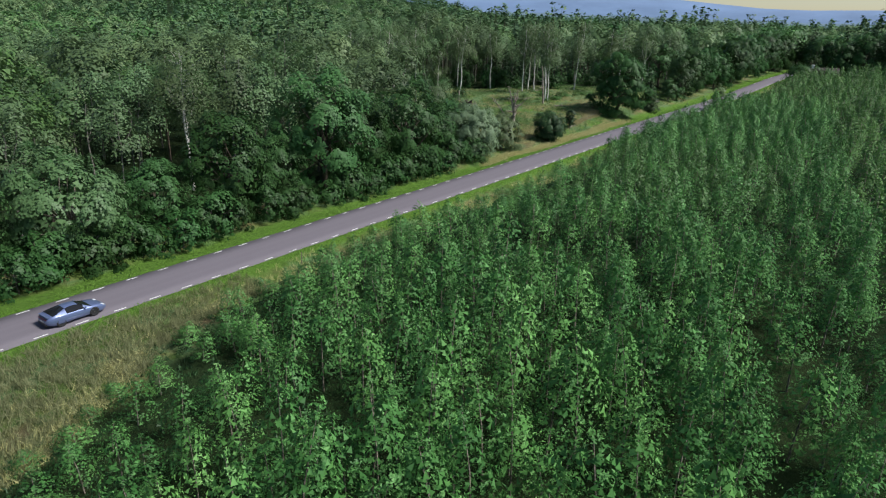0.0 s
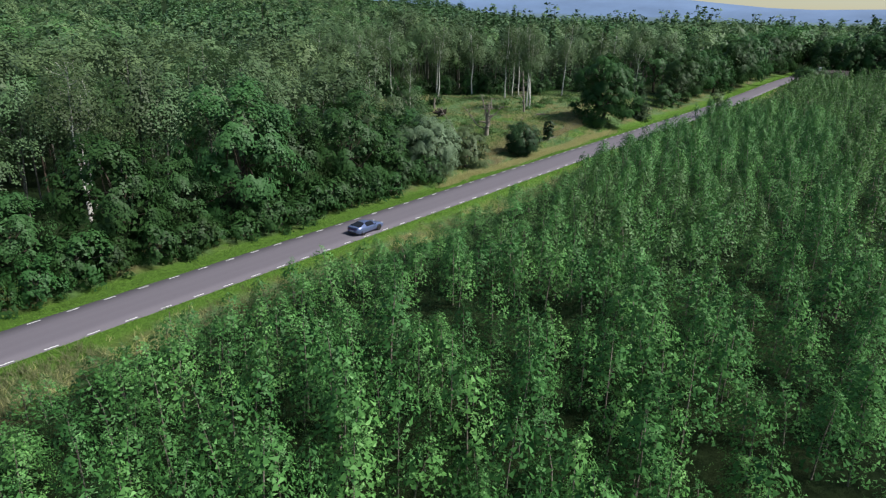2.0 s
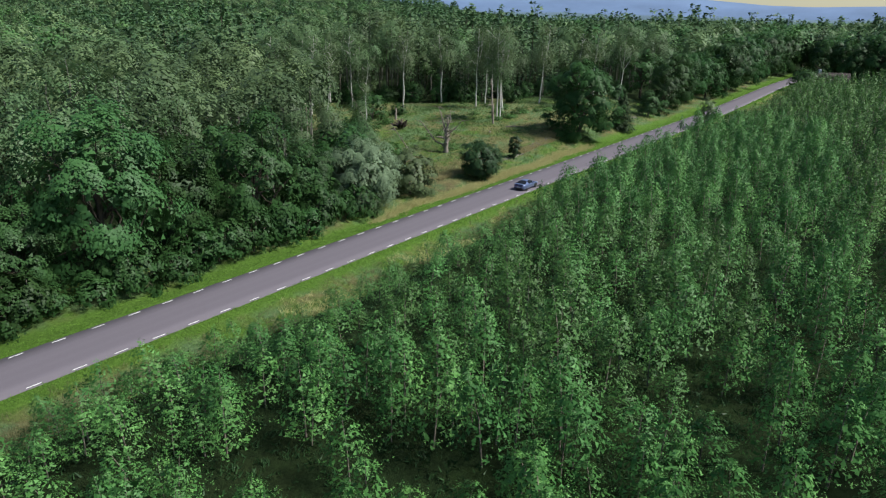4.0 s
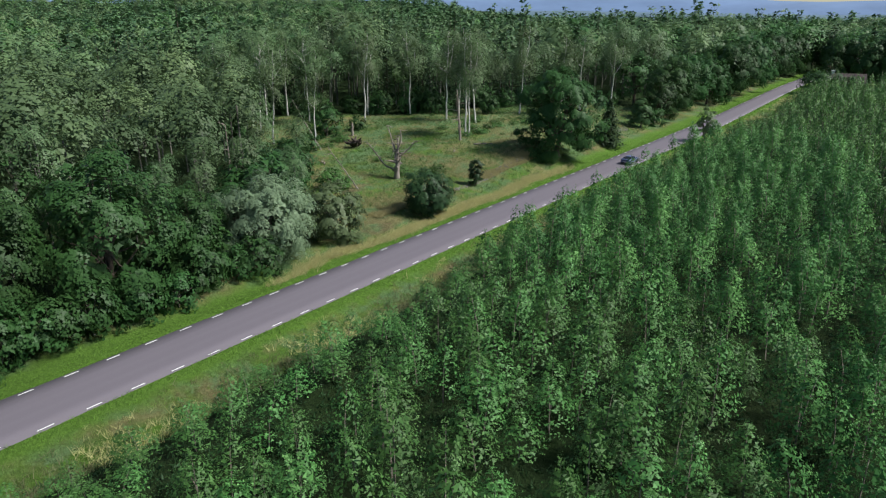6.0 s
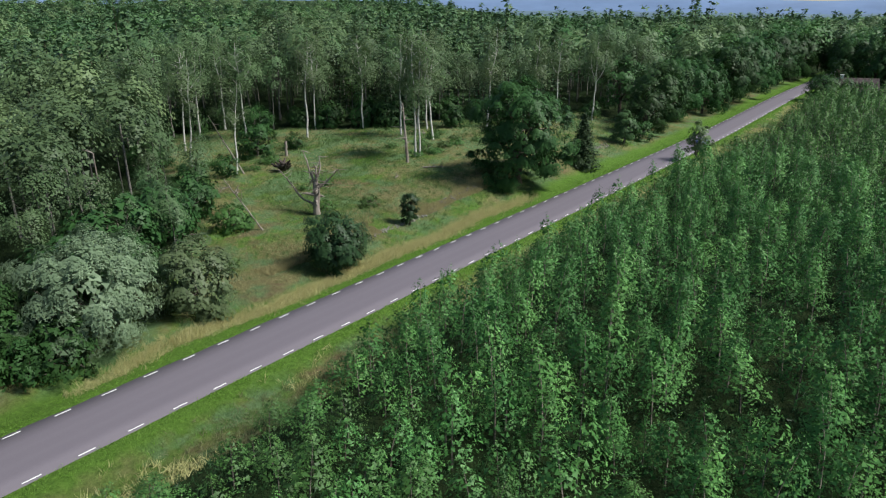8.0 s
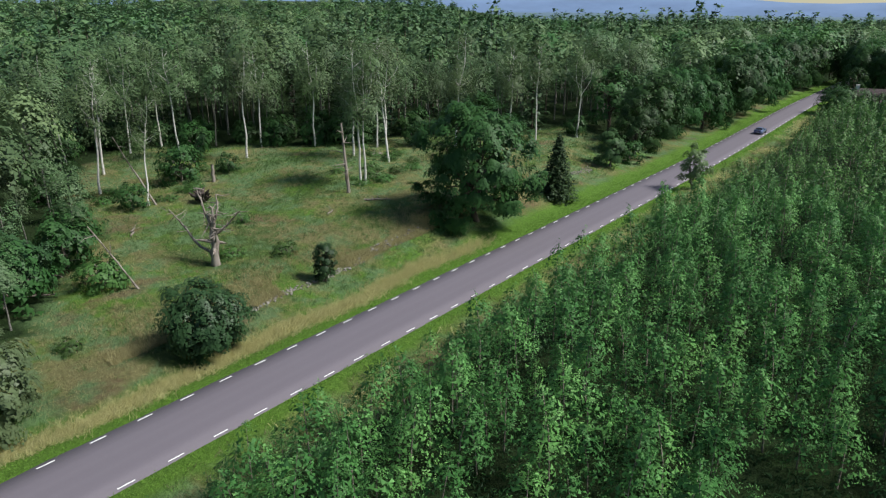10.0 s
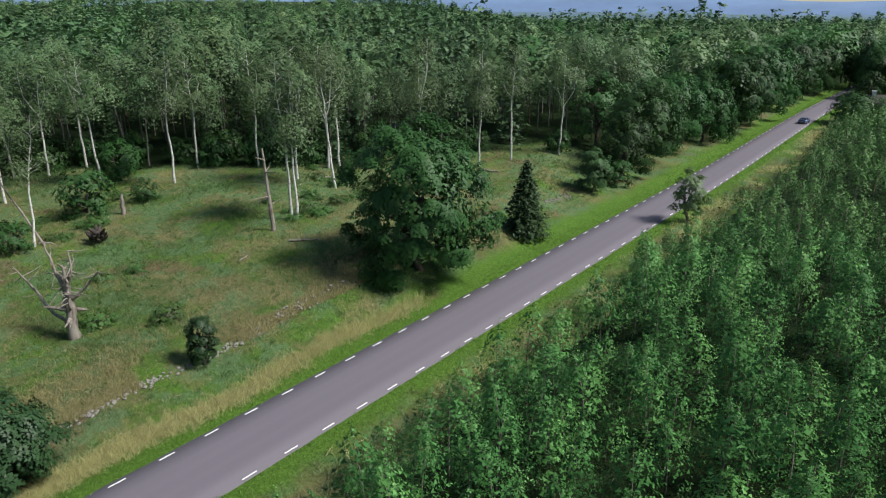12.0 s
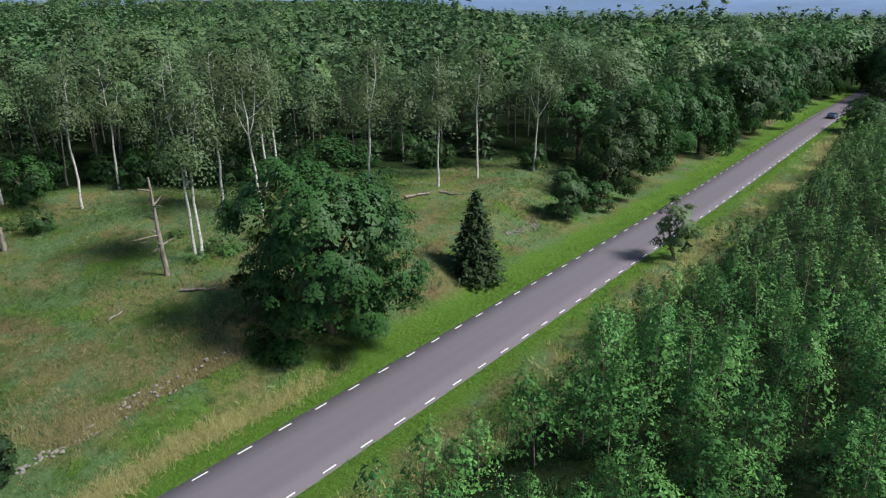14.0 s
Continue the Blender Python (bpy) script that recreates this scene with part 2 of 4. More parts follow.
def tube(geo, points, radii, sides=6, mat=0):
    p = np.asarray(points, float)
    d = unit(np.gradient(p, axis=0))
    ref = np.array([1.0, 0.0, 0.0]) if abs(d[0, 0]) < 0.8 else np.array([0.0, 1.0, 0.0])
    u = unit(np.cross(d, ref))
    w = np.cross(d, u)
    a = np.arange(sides) * 2 * np.pi / sides
    ring = u[:, None] * np.cos(a)[None, :, None] + w[:, None] * np.sin(a)[None, :, None]
    v = p[:, None] + ring * np.asarray(radii)[:, None, None]
    k = len(p)
    i, j = np.meshgrid(np.arange(k - 1), np.arange(sides), indexing="ij")
    f = np.stack([i * sides + j, i * sides + (j + 1) % sides, (i + 1) * sides + (j + 1) % sides, (i + 1) * sides + j], -1).reshape(-1, 4)
    geo.add(v, f, mat)
    if sides >= 3:
        cap = np.arange(sides)
        geo.add(v[-1], cap[None], mat)
    return geo


def leaves(geo, at, facing, size, rng, slim=0.45, mat=0, along=None, tone=None, soft=None):
    """One pointed leaf spray at each place, turned to face the given way."""
    n = len(at)
    facing = unit(facing)
    t = rng.normal(size=(n, 3)) if along is None else along + rng.normal(size=(n, 3)) * 0.35
    u = unit(np.cross(np.cross(facing, t), facing))
    w = np.cross(facing, u)
    size = np.broadcast_to(size, (n,))[:, None] * rng.uniform(0.7, 1.3, (n, 1))
    v = np.stack([at + u * size * 0.6, at - u * size * 0.35 + w * size * slim, at - u * size * 0.35 - w * size * slim], 1)
    geo.add(v, np.arange(3 * n).reshape(-1, 3), mat, None if tone is None else np.repeat(tone, 3), None if soft is None else np.repeat(unit(unit(soft) * 0.75 + facing * 0.25), 3, axis=0))


def ball(rng, n):
    return unit(rng.normal(size=(n, 3)))


def clump_crown(geo, centres, radii, each, size, rng, dome=0.62, hang=0.0, slim=0.45, ways=None, spread=0.10, jitter=0.28):
    """Leafy clumps: each a ragged dome of leaves that face out and up, with a fringe that hangs from its rim."""
    for k, (c, r) in enumerate(zip(centres, radii)):
        n = max(6, int(each * r * r))
        q, a = np.sqrt(rng.uniform(0, 1, n)), rng.uniform(0, 2 * np.pi, n)
        ragged = 1 + 0.22 * np.sin(a * 3 + k) + 0.14 * np.sin(a * 5 + 2.1 * k)
        out = np.stack([np.cos(a), np.sin(a)], 1)
        at = np.empty((n, 3))
        at[:, :2] = c[:2] + out * (q * r * ragged * rng.uniform(0.9, 1.12, n))[:, None]
        at[:, 2] = c[2] + r * dome * (1 - 1.5 * q**2.2) - hang * r * (q**2 + 0.3) * rng.uniform(0, 1, n) ** 1.3 + rng.normal(size=n) * r * 0.07
        face = np.column_stack([out * (q * 1.1)[:, None], np.full(n, 0.75)])
        if ways is not None:
            face = face + ways[k] * 1.2
        leaves(geo, at, face + rng.normal(size=(n, 3)) * jitter, size, rng, slim, 0, None, np.full(n, rng.uniform(-spread, spread)), face)


def limb(geo, start, end, r0, r1, rng, bend=0.12, k=5, sides=5):
    s, e = np.asarray(start, float), np.asarray(end, float)
    t = np.linspace(0, 1, k)[:, None]
    p = s + (e - s) * t
    p[1:-1] += rng.normal(size=(k - 2, 3)) * np.linalg.norm(e - s) * bend * 0.4
    tube(geo, p, np.linspace(r0, r1, k), sides)
    return p


def oak_shape(seed, height, radius, low, density, size, clump=0.30, count=46, bark_mat=None, leaf_mat=None, slim=0.42, lobes=13):
    """A broad tree: trunk with limbs, and a crown of uneven lobes, each built of leaf clumps, from low to the top."""
    rng = np.random.default_rng(seed)
    wood, crown = Geo(), Geo()
    mid, rz = (height + low) / 2, (height - low) / 2
    limb(wood, (0, 0, -0.3), (rng.normal() * 0.3, rng.normal() * 0.3, mid), height * 0.028, height * 0.016, rng, 0.05, 6, 7)
    i = np.arange(lobes) + 0.5
    ph, zz = i * 2.399963 + rng.uniform(0, 6), 1 - 1.85 * i / lobes
    d = np.stack([np.cos(ph), np.sin(ph), zz], 1)
    d[:, :2] *= np.where(zz < 0, (1 - zz**2) ** 0.25, np.sqrt(1 - zz**2))[:, None]
    lr = radius * rng.uniform(0.28, 0.48, lobes) * (13 / lobes) ** 0.3
    hub = np.array([0, 0, mid]) + d * np.array([radius, radius, rz]) * rng.uniform(0.56, 0.88, (lobes, 1))
    hub[:, 2] = np.clip(hub[:, 2], low + lr * 0.3, height - lr * 0.7)
    cs, rs, ws = [], [], []
    each = max(2, round(count / lobes))
    for h, r, way in zip(hub, lr, unit(d)):
        q = ball(rng, each)
        q += way * 0.6 + np.array([0, 0, 0.15 if way[2] > -0.2 else -0.1])
        q = unit(q)
        cs.append(h + q * r * rng.uniform(0.6, 1.1, (each, 1)) * np.array([1, 1, 0.9]))
        rs.append(radius * clump * rng.uniform(0.45, 0.95, each))
        ws.append(unit(q * 0.6 + way * 0.7))
    c, r = np.concatenate(cs), np.concatenate(rs)
    c[:, 2] = np.maximum(c[:, 2], low + r * 0.4)
    clump_crown(crown, c, r, density * 1.25, size, rng, 0.6, 0.35, slim, np.concatenate(ws))
    clump_crown(crown, hub * np.array([0.86, 0.86, 1]), lr * 0.85, density * 0.22, size * 1.9, rng, 0.8, 0.8, 0.42, unit(d))
    for q in hub:
        limb(wood, (0, 0, mid * rng.uniform(0.25, 0.75)), q, height * 0.010, 0.03, rng, 0.12, 5, 4)
    return wood.mesh("trunk", [bark_mat or BARK_OAK], True), crown.mesh("crown", [leaf_mat or LEAF_OAK])


def birch_shape(seed, height, radius, low, density, size, count=34, lean=0.05, leaf_mat=None, limbs=True, bark_mat=None, puff=0.33, hang=1.5):
    """A slender trunk that forks into two or three leaders, with veils of foliage that hang from their boughs."""
    rng = np.random.default_rng(seed)
    wood, crown = Geo(), Geo()
    fork = rng.uniform(0.42, 0.58)
    crook = np.array([rng.normal(), rng.normal()]) * lean * height * 0.5
    base = np.linspace(0, 1, 6)[:, None]
    stem = np.column_stack([crook * base**1.4, base * height * fork - 0.3 * (1 - base)])
    stem[1:-1, :2] += rng.normal(size=(4, 2)) * 0.004 * height
    girth = height * np.linspace(0.0092, 0.0058, 6) * (1 + 0.35 * (1 - base[:, 0]) ** 6)
    tube(wood, stem if limbs else stem[::5], girth if limbs else girth[::5], 6 if limbs else 3)
    leaders = []
    a0 = rng.uniform(0, 6.28)
    for k in range(rng.integers(2, 4)):
        a = a0 + k * 2.3 + rng.uniform(-0.4, 0.4)
        reach = radius * (0.12 if k == 0 else rng.uniform(0.35, 0.6))
        tip = stem[-1] + np.array([math.cos(a) * reach, math.sin(a) * reach, height * ((0.97 if k == 0 else rng.uniform(0.80, 0.93)) - fork)])
        t = np.linspace(0, 1, 6)[:, None]
        p = stem[-1] + (tip - stem[-1]) * t
        p[:, :2] += (tip - stem[-1])[:2] * 0.5 * np.sin(t * math.pi)
        p[1:-1] += rng.normal(size=(4, 3)) * 0.007 * height
        if limbs:
            tube(wood, p, np.linspace(girth[-1] * (0.9 if k == 0 else 0.65), 0.02, 6), 5)
        leaders.append(p)
    cs, rs, ws = [], [], []
    for k in range(count):
        p = leaders[k % len(leaders)] if k % 4 else leaders[0]
        g = rng.uniform(0, 1)
        f = max(0.0, (low - fork) / (1 - fork)) + (1 - max(0.0, (low - fork) / (1 - fork))) * g
        s = np.array([np.interp(f * 5, range(6), p[:, j]) for j in range(3)])
        a = k * 2.4 + rng.uniform(0, 0.8)
        reach = radius * (0.22 + 0.62 * math.sin(math.pi * min(1, 0.12 + 0.80 * g))) * rng.uniform(0.5, 1.1)
        e = s + np.array([math.cos(a) * reach, math.sin(a) * reach, reach * rng.uniform(0.0, 0.6)])
        if k % 5 == 0 and low < fork:
            e[2] -= height * (fork - low) * rng.uniform(0.3, 1.0)
        if limbs and k % 2 == 0:
            limb(wood, s - np.array([0, 0, reach * 0.5]), e, height * 0.0019, 0.008, rng, 0.12, 4, 4)
        cs.append(e)
        rs.append(radius * puff * rng.uniform(0.72, 1.28))
        ws.append(np.array([math.cos(a) * 0.8, math.sin(a) * 0.8, 0.1 + 0.5 * g]))
    clump_crown(crown, np.array(cs), np.array(rs), density, size, rng, 0.6, hang, 0.36, np.array(ws), 0.12, 0.25)
    return wood.mesh("trunk", [bark_mat or BARK_BIRCH], True), crown.mesh("crown", [leaf_mat or LEAF_BIRCH])


def spruce_shape(seed, height, radius, tiers, per, each, size):
    rng = np.random.default_rng(seed)
    wood, crown = Geo(), Geo()
    tube(wood, [(0, 0, -0.3), (0, 0, height * 0.5), (0, 0, height)], [height * 0.016, height * 0.009, 0.02], 6)
    for k in range(tiers):
        f = k / (tiers - 1)
        z, reach = height * (0.05 + 0.94 * f), radius * (1 - f) ** 0.85 + 0.12
        for j in range(max(4, int(per * (1 - 0.6 * f)))):
            a = j * 2 * math.pi / max(4, int(per * (1 - 0.6 * f))) + k * 0.7 + rng.uniform(-0.25, 0.25)
            q = rng.uniform(0.1, 1, each) ** 0.7
            rr = reach * q * rng.uniform(0.8, 1.12)
            at = np.stack([np.cos(a) * rr, np.sin(a) * rr, z - rr * 0.35 + 0.12 * rr**1.5], 1) + rng.normal(size=(each, 3)) * size * 0.45
            out = np.tile([math.cos(a), math.sin(a), -0.2], (each, 1))
            leaves(crown, at, np.tile([0.25 * math.cos(a), 0.25 * math.sin(a), 1.0], (each, 1)) + rng.normal(size=(each, 3)) * 0.4, size, rng, 0.4, 0, out)
    return wood.mesh("trunk", [BARK_OAK], True), crown.mesh("crown", [NEEDLES])


def sapling_arrays(seed, height, boughs, per, size, core, core_size):
    """A young birch: a dense pointed plume of steep feathery boughs, pale at the tips, round a closed dark middle."""
    rng = np.random.default_rng(seed)
    crown, wood = Geo(), Geo()
    sway = rng.normal(size=2) * 0.30 + np.array([0.15, 0.12])

    def reach(z):
        return 0.10 + 1.45 * np.clip(1 - z / height, 0, 0.6) ** 0.72 / 0.6**0.72

    def axis(z):
        return sway * ((np.maximum(z, 0) / height) ** 2)[:, None]
    tube(wood, [(0, 0, -0.2), (*(sway * 0.25), height * 0.5), (*(sway * 0.94), height * 0.97)], [0.05, 0.03, 0.008], 3)
    tip = height * (1 - 0.66 * rng.uniform(0, 1, boughs) ** 0.75)
    tip[:3] = height * np.array([1.03, 0.98, 0.95])
    turn = np.arange(boughs) * 2.399963 + rng.uniform(-0.4, 0.4, boughs)
    lobed = 1 + 0.20 * np.sin(turn * 2 + rng.uniform(0, 6)) + 0.12 * np.sin(turn * 3 + tip * 2)
    far = reach(tip) * rng.uniform(0.72, 1.18, boughs) * lobed * np.where(np.arange(boughs) < 3, 0.3, 1.0)
    long = far * rng.uniform(0.9, 1.3, boughs) + 0.45
    k = np.repeat(np.arange(boughs), per)
    n = len(k)
    q = rng.uniform(0.15, 1, n) ** 0.75
    out = np.stack([np.cos(turn[k]), np.sin(turn[k])], 1)
    z = tip[k] - long[k] * (1 - q)
    at = np.column_stack([axis(z) + out * (far[k] * (0.15 + 0.85 * q))[:, None], z])
    at += rng.normal(size=(n, 3)) * (0.04 + 0.10 * (1 - q))[:, None]
    face = np.column_stack([out * 0.9, np.full(n, 0.75)])
    way = np.column_stack([out * 0.6, np.ones(n)])
    # tone rises towards the bough tips: light on the outer leaves, painted in
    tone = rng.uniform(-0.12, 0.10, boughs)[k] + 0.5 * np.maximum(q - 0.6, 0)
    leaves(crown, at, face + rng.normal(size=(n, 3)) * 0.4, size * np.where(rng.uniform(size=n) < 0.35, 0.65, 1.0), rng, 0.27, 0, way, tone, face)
    z = height * (0.18 + 0.70 * rng.uniform(0, 1, core) ** 0.9)
    a = rng.uniform(0, 6.28, core)
    out = np.stack([np.cos(a), np.sin(a)], 1)
    at = np.column_stack([axis(z) + out * (reach(z) * rng.uniform(0.45, 0.78, core))[:, None], z])
    face = np.column_stack([out, np.full(core, 0.55)])
    # core leaves get a lower tone: the plume's inner shade put into the colour
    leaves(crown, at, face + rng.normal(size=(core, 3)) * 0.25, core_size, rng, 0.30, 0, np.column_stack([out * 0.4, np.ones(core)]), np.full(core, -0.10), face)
    return crown, wood


# ---- lie of the land ----
def smooth(a, b, x):
    t = np.clip((x - a) / (b - a), 0, 1)
    return t * t * (3 - 2 * t)


def bank(x, y):
    """The rise on which the plantation stands."""
    return 2.4 * smooth(8.8, 16, np.asarray(x, float)) * smooth(25, 60, np.asarray(y, float)) * smooth(272, 240, np.asarray(y, float))


def land(x, y):
    """Height of the ground; the road lies at the height of x = 0."""
    x, y = np.asarray(x, float), np.asarray(y, float)
    z = 1.6 * smooth(200, 310, y) + bank(x, y)
    z = z + smooth(5, 14 + 14 * smooth(178, 212, y), -x) * (0.6 * smooth(112, 130, y) + 2.0 * smooth(132, 162, y)) * (1 - 0.3 * smooth(40, 75, -x))
    off = smooth(3.2, 6.0, np.abs(x))
    z = z - 0.40 * off * smooth(9.5, 6.5, np.abs(x)) * smooth(150, 120, y)
    z = z + off * 0.12 * (np.sin(x * 0.61 + 1.3 * np.sin(y * 0.23)) + np.sin(y * 0.47 + x * 0.19))
    z = z + 1.0 * smooth(14, 45, x) * smooth(60, 200, y)
    d = np.hypot(x - 40, y - 60)
    bearing = np.degrees(np.arctan2(-(x - 40), y - 60))
    z = z + 40 * smooth(350, 1300, d) * smooth(2300, 1500, d) * smooth(28, 44, bearing) * (1 + 0.25 * np.sin(bearing * 0.35))
    return z


MEADOW = [(-6, 99), (-13, 104), (-26, 113), (-38, 123), (-60, 131), (-76, 138), (-84, 150), (-74, 157), (-66, 166), (-52, 174), (-44, 178),
          (-50, 184), (-34, 201), (-31, 216), (-18, 214), (-14, 203), (-8, 199)]


def in_meadow(x, y):
    x, y = np.asarray(x, float), np.asarray(y, float)
    inside = np.zeros(np.broadcast(x, y).shape, bool)
    for (x0, y0), (x1, y1) in zip(MEADOW, MEADOW[1:] + MEADOW[:1]):
        cross = ((y0 > y) != (y1 > y)) & (x < (x1 - x0) * (y - y0) / (y1 - y0 + 1e-9) + x0)
        inside ^= cross
    return inside


def wooded(x, y):
    """Where the tall woods stand."""
    x, y = np.asarray(x, float), np.asarray(y, float)
    left = (x < -12) & ~in_meadow(x, y) & ((x < -16) | (y < 90) | (y > 203))
    end = (y > 335) & (np.abs(x) > 6.5)
    return left | end


def part(name, geo_or_mesh, mats, parent, label="", smooth_faces=False, m=None):
    me = geo_or_mesh if isinstance(geo_or_mesh, bpy.types.Mesh) else geo_or_mesh.mesh(name, mats if isinstance(mats, list) else [mats], smooth_faces)
    ob = new(name, me)
    ob.parent = parent
    if m is not None:
        ob.matrix_basis = m
    return tagged(ob, label)


def box(geo, lo, hi, mat=0, m=None):
    x0, y0, z0 = lo
    x1, y1, z1 = hi
    v = np.array([(x, y, z) for z in (z0, z1) for x, y in ((x0, y0), (x1, y0), (x1, y1), (x0, y1))], float)
    if m is not None:
        v = np.array([m @ Vector(q) for q in v])
    geo.add(v, [(3, 2, 1, 0), (4, 5, 6, 7), (0, 1, 5, 4), (1, 2, 6, 5), (2, 3, 7, 6), (3, 0, 4, 7)], mat)
    return geo


def grid_faces(a, b):
    i, j = np.meshgrid(np.arange(a - 1), np.arange(b - 1), indexing="ij")
    return np.stack([i * b + j, (i + 1) * b + j, (i + 1) * b + j + 1, i * b + j + 1], -1).reshape(-1, 4)


# ---- ground, road, distance ----
def build_ground():
    far = np.array([70, 120, 200, 320, 500, 750, 1100, 1600, 2300, 3300, 4700.0])
    xs = np.r_[-110 - far[::-1], np.arange(-110, 62, 2.0), 62 + far]
    xs = np.unique(np.r_[xs, np.arange(-10, 10.1, 0.5)])
    ys = np.r_[-30 - far[::-1], np.arange(-30, 342, 2.0), 342 + far]
    gx, gy = np.meshgrid(xs, ys, indexing="ij")
    gz = land(gx, gy) - 0.07 * (np.abs(gx) < 2.8)
    g = Geo().add(np.stack([gx, gy, gz], -1), grid_faces(len(xs), len(ys)))
    me = g.mesh("ground", [GROUND], True)
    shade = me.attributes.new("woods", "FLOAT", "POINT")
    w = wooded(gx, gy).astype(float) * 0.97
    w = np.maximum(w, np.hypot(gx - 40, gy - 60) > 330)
    # plantation floor takes the dark colour too: shade between the saplings, painted
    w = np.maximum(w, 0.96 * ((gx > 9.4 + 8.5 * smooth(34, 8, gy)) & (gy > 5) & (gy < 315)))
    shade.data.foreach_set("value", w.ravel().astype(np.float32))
    tagged(new("ground", me), "grassy ground with mown verges, meadow and woodland floor", "ground", kind="structure")


ROAD_HALF = 2.92


def build_road():
    rng = np.random.default_rng(3)
    ys = np.arange(-60, 430, 1.0)
    edge = np.array([[noise.noise(Vector((y * 0.35, s, 0))) * 0.09 + noise.noise(Vector((y * 1.3, s, 5))) * 0.05 for s in (0.0, 9.0)] for y in ys])
    cols = []
    for k, (x, dz) in enumerate(((-ROAD_HALF - 0.03, -0.12), (-ROAD_HALF, 0.0), (-1.4, 0.025), (0, 0.04), (1.4, 0.025), (ROAD_HALF, 0.0), (ROAD_HALF + 0.03, -0.12))):
        wob = edge[:, 0] if k < 2 else edge[:, 1] if k > 4 else 0 * ys
        cols.append(np.stack([x + wob, ys, land(0 * ys, ys) + dz], -1))
    v = np.stack(cols, 1)
    road = new("road", Geo().add(v, grid_faces(len(ys), 7)).mesh("road", [ASPHALT], True))
    road.data.flip_normals()
    tagged(road, "straight grey asphalt country road with dashed edge lines", "road", kind="structure")
    shapes = []
    for k in range(4):
        hw, hl = 0.055, 0.5
        n = 6
        t = np.linspace(-hl, hl, n)
        a = np.stack([-hw + rng.normal(size=n) * 0.006, t, 0 * t + 0.006], -1)
        b = np.stack([hw + rng.normal(size=n) * 0.006, t, 0 * t + 0.006], -1)
        g = Geo().add(np.stack([a, b], 1), grid_faces(n, 2)[:, ::-1])
        shapes.append(g.mesh("edge_line", [LINE_PAINT]))
    for x, first in ((-2.65, -10.0), (2.65, -11.0)):
        for k in range(118):
            y = first + 3 * k
            slope = math.atan(float(land(0, y + 0.5) - land(0, y - 0.5)))
            part("edge_line", shapes[k % 4], None, road, m=pose(x, y, float(land(0, y)) + 0.008, math.degrees(slope)))


def build_distance():
    """Ridges at the edge of sight."""
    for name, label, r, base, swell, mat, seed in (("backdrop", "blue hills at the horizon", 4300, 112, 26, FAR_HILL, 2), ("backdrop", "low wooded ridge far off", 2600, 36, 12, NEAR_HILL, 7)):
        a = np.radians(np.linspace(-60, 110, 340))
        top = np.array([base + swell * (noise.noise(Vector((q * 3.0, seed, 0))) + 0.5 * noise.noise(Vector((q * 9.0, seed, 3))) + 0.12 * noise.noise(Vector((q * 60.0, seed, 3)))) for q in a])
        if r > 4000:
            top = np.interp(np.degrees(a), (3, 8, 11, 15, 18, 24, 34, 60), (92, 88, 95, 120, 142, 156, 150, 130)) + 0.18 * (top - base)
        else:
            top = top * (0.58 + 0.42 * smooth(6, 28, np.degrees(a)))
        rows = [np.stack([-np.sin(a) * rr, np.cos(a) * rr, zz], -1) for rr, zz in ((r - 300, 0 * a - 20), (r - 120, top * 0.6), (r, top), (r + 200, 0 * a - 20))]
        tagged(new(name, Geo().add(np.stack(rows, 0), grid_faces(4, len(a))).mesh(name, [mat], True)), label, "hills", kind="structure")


build_ground()
build_road()
build_distance()


# ---- trees and bushes ----
def plant(name, shape, x, y, label, category, group="", turn=0.0, size=1.0, tall=1.0, tilt=(0, 0), sink=0.0):
    root = new(name)
    root.empty_display_size = 0.5
    root.matrix_basis = pose(x, y, float(land(x, y)) - sink, tilt[0], tilt[1], turn) @ Matrix.Diagonal((size, size, size * tall, 1))
    for k, me in zip(("trunk", "crown"), shape):
        part(k, me, None, root)
    return tagged(root, label, category, group)


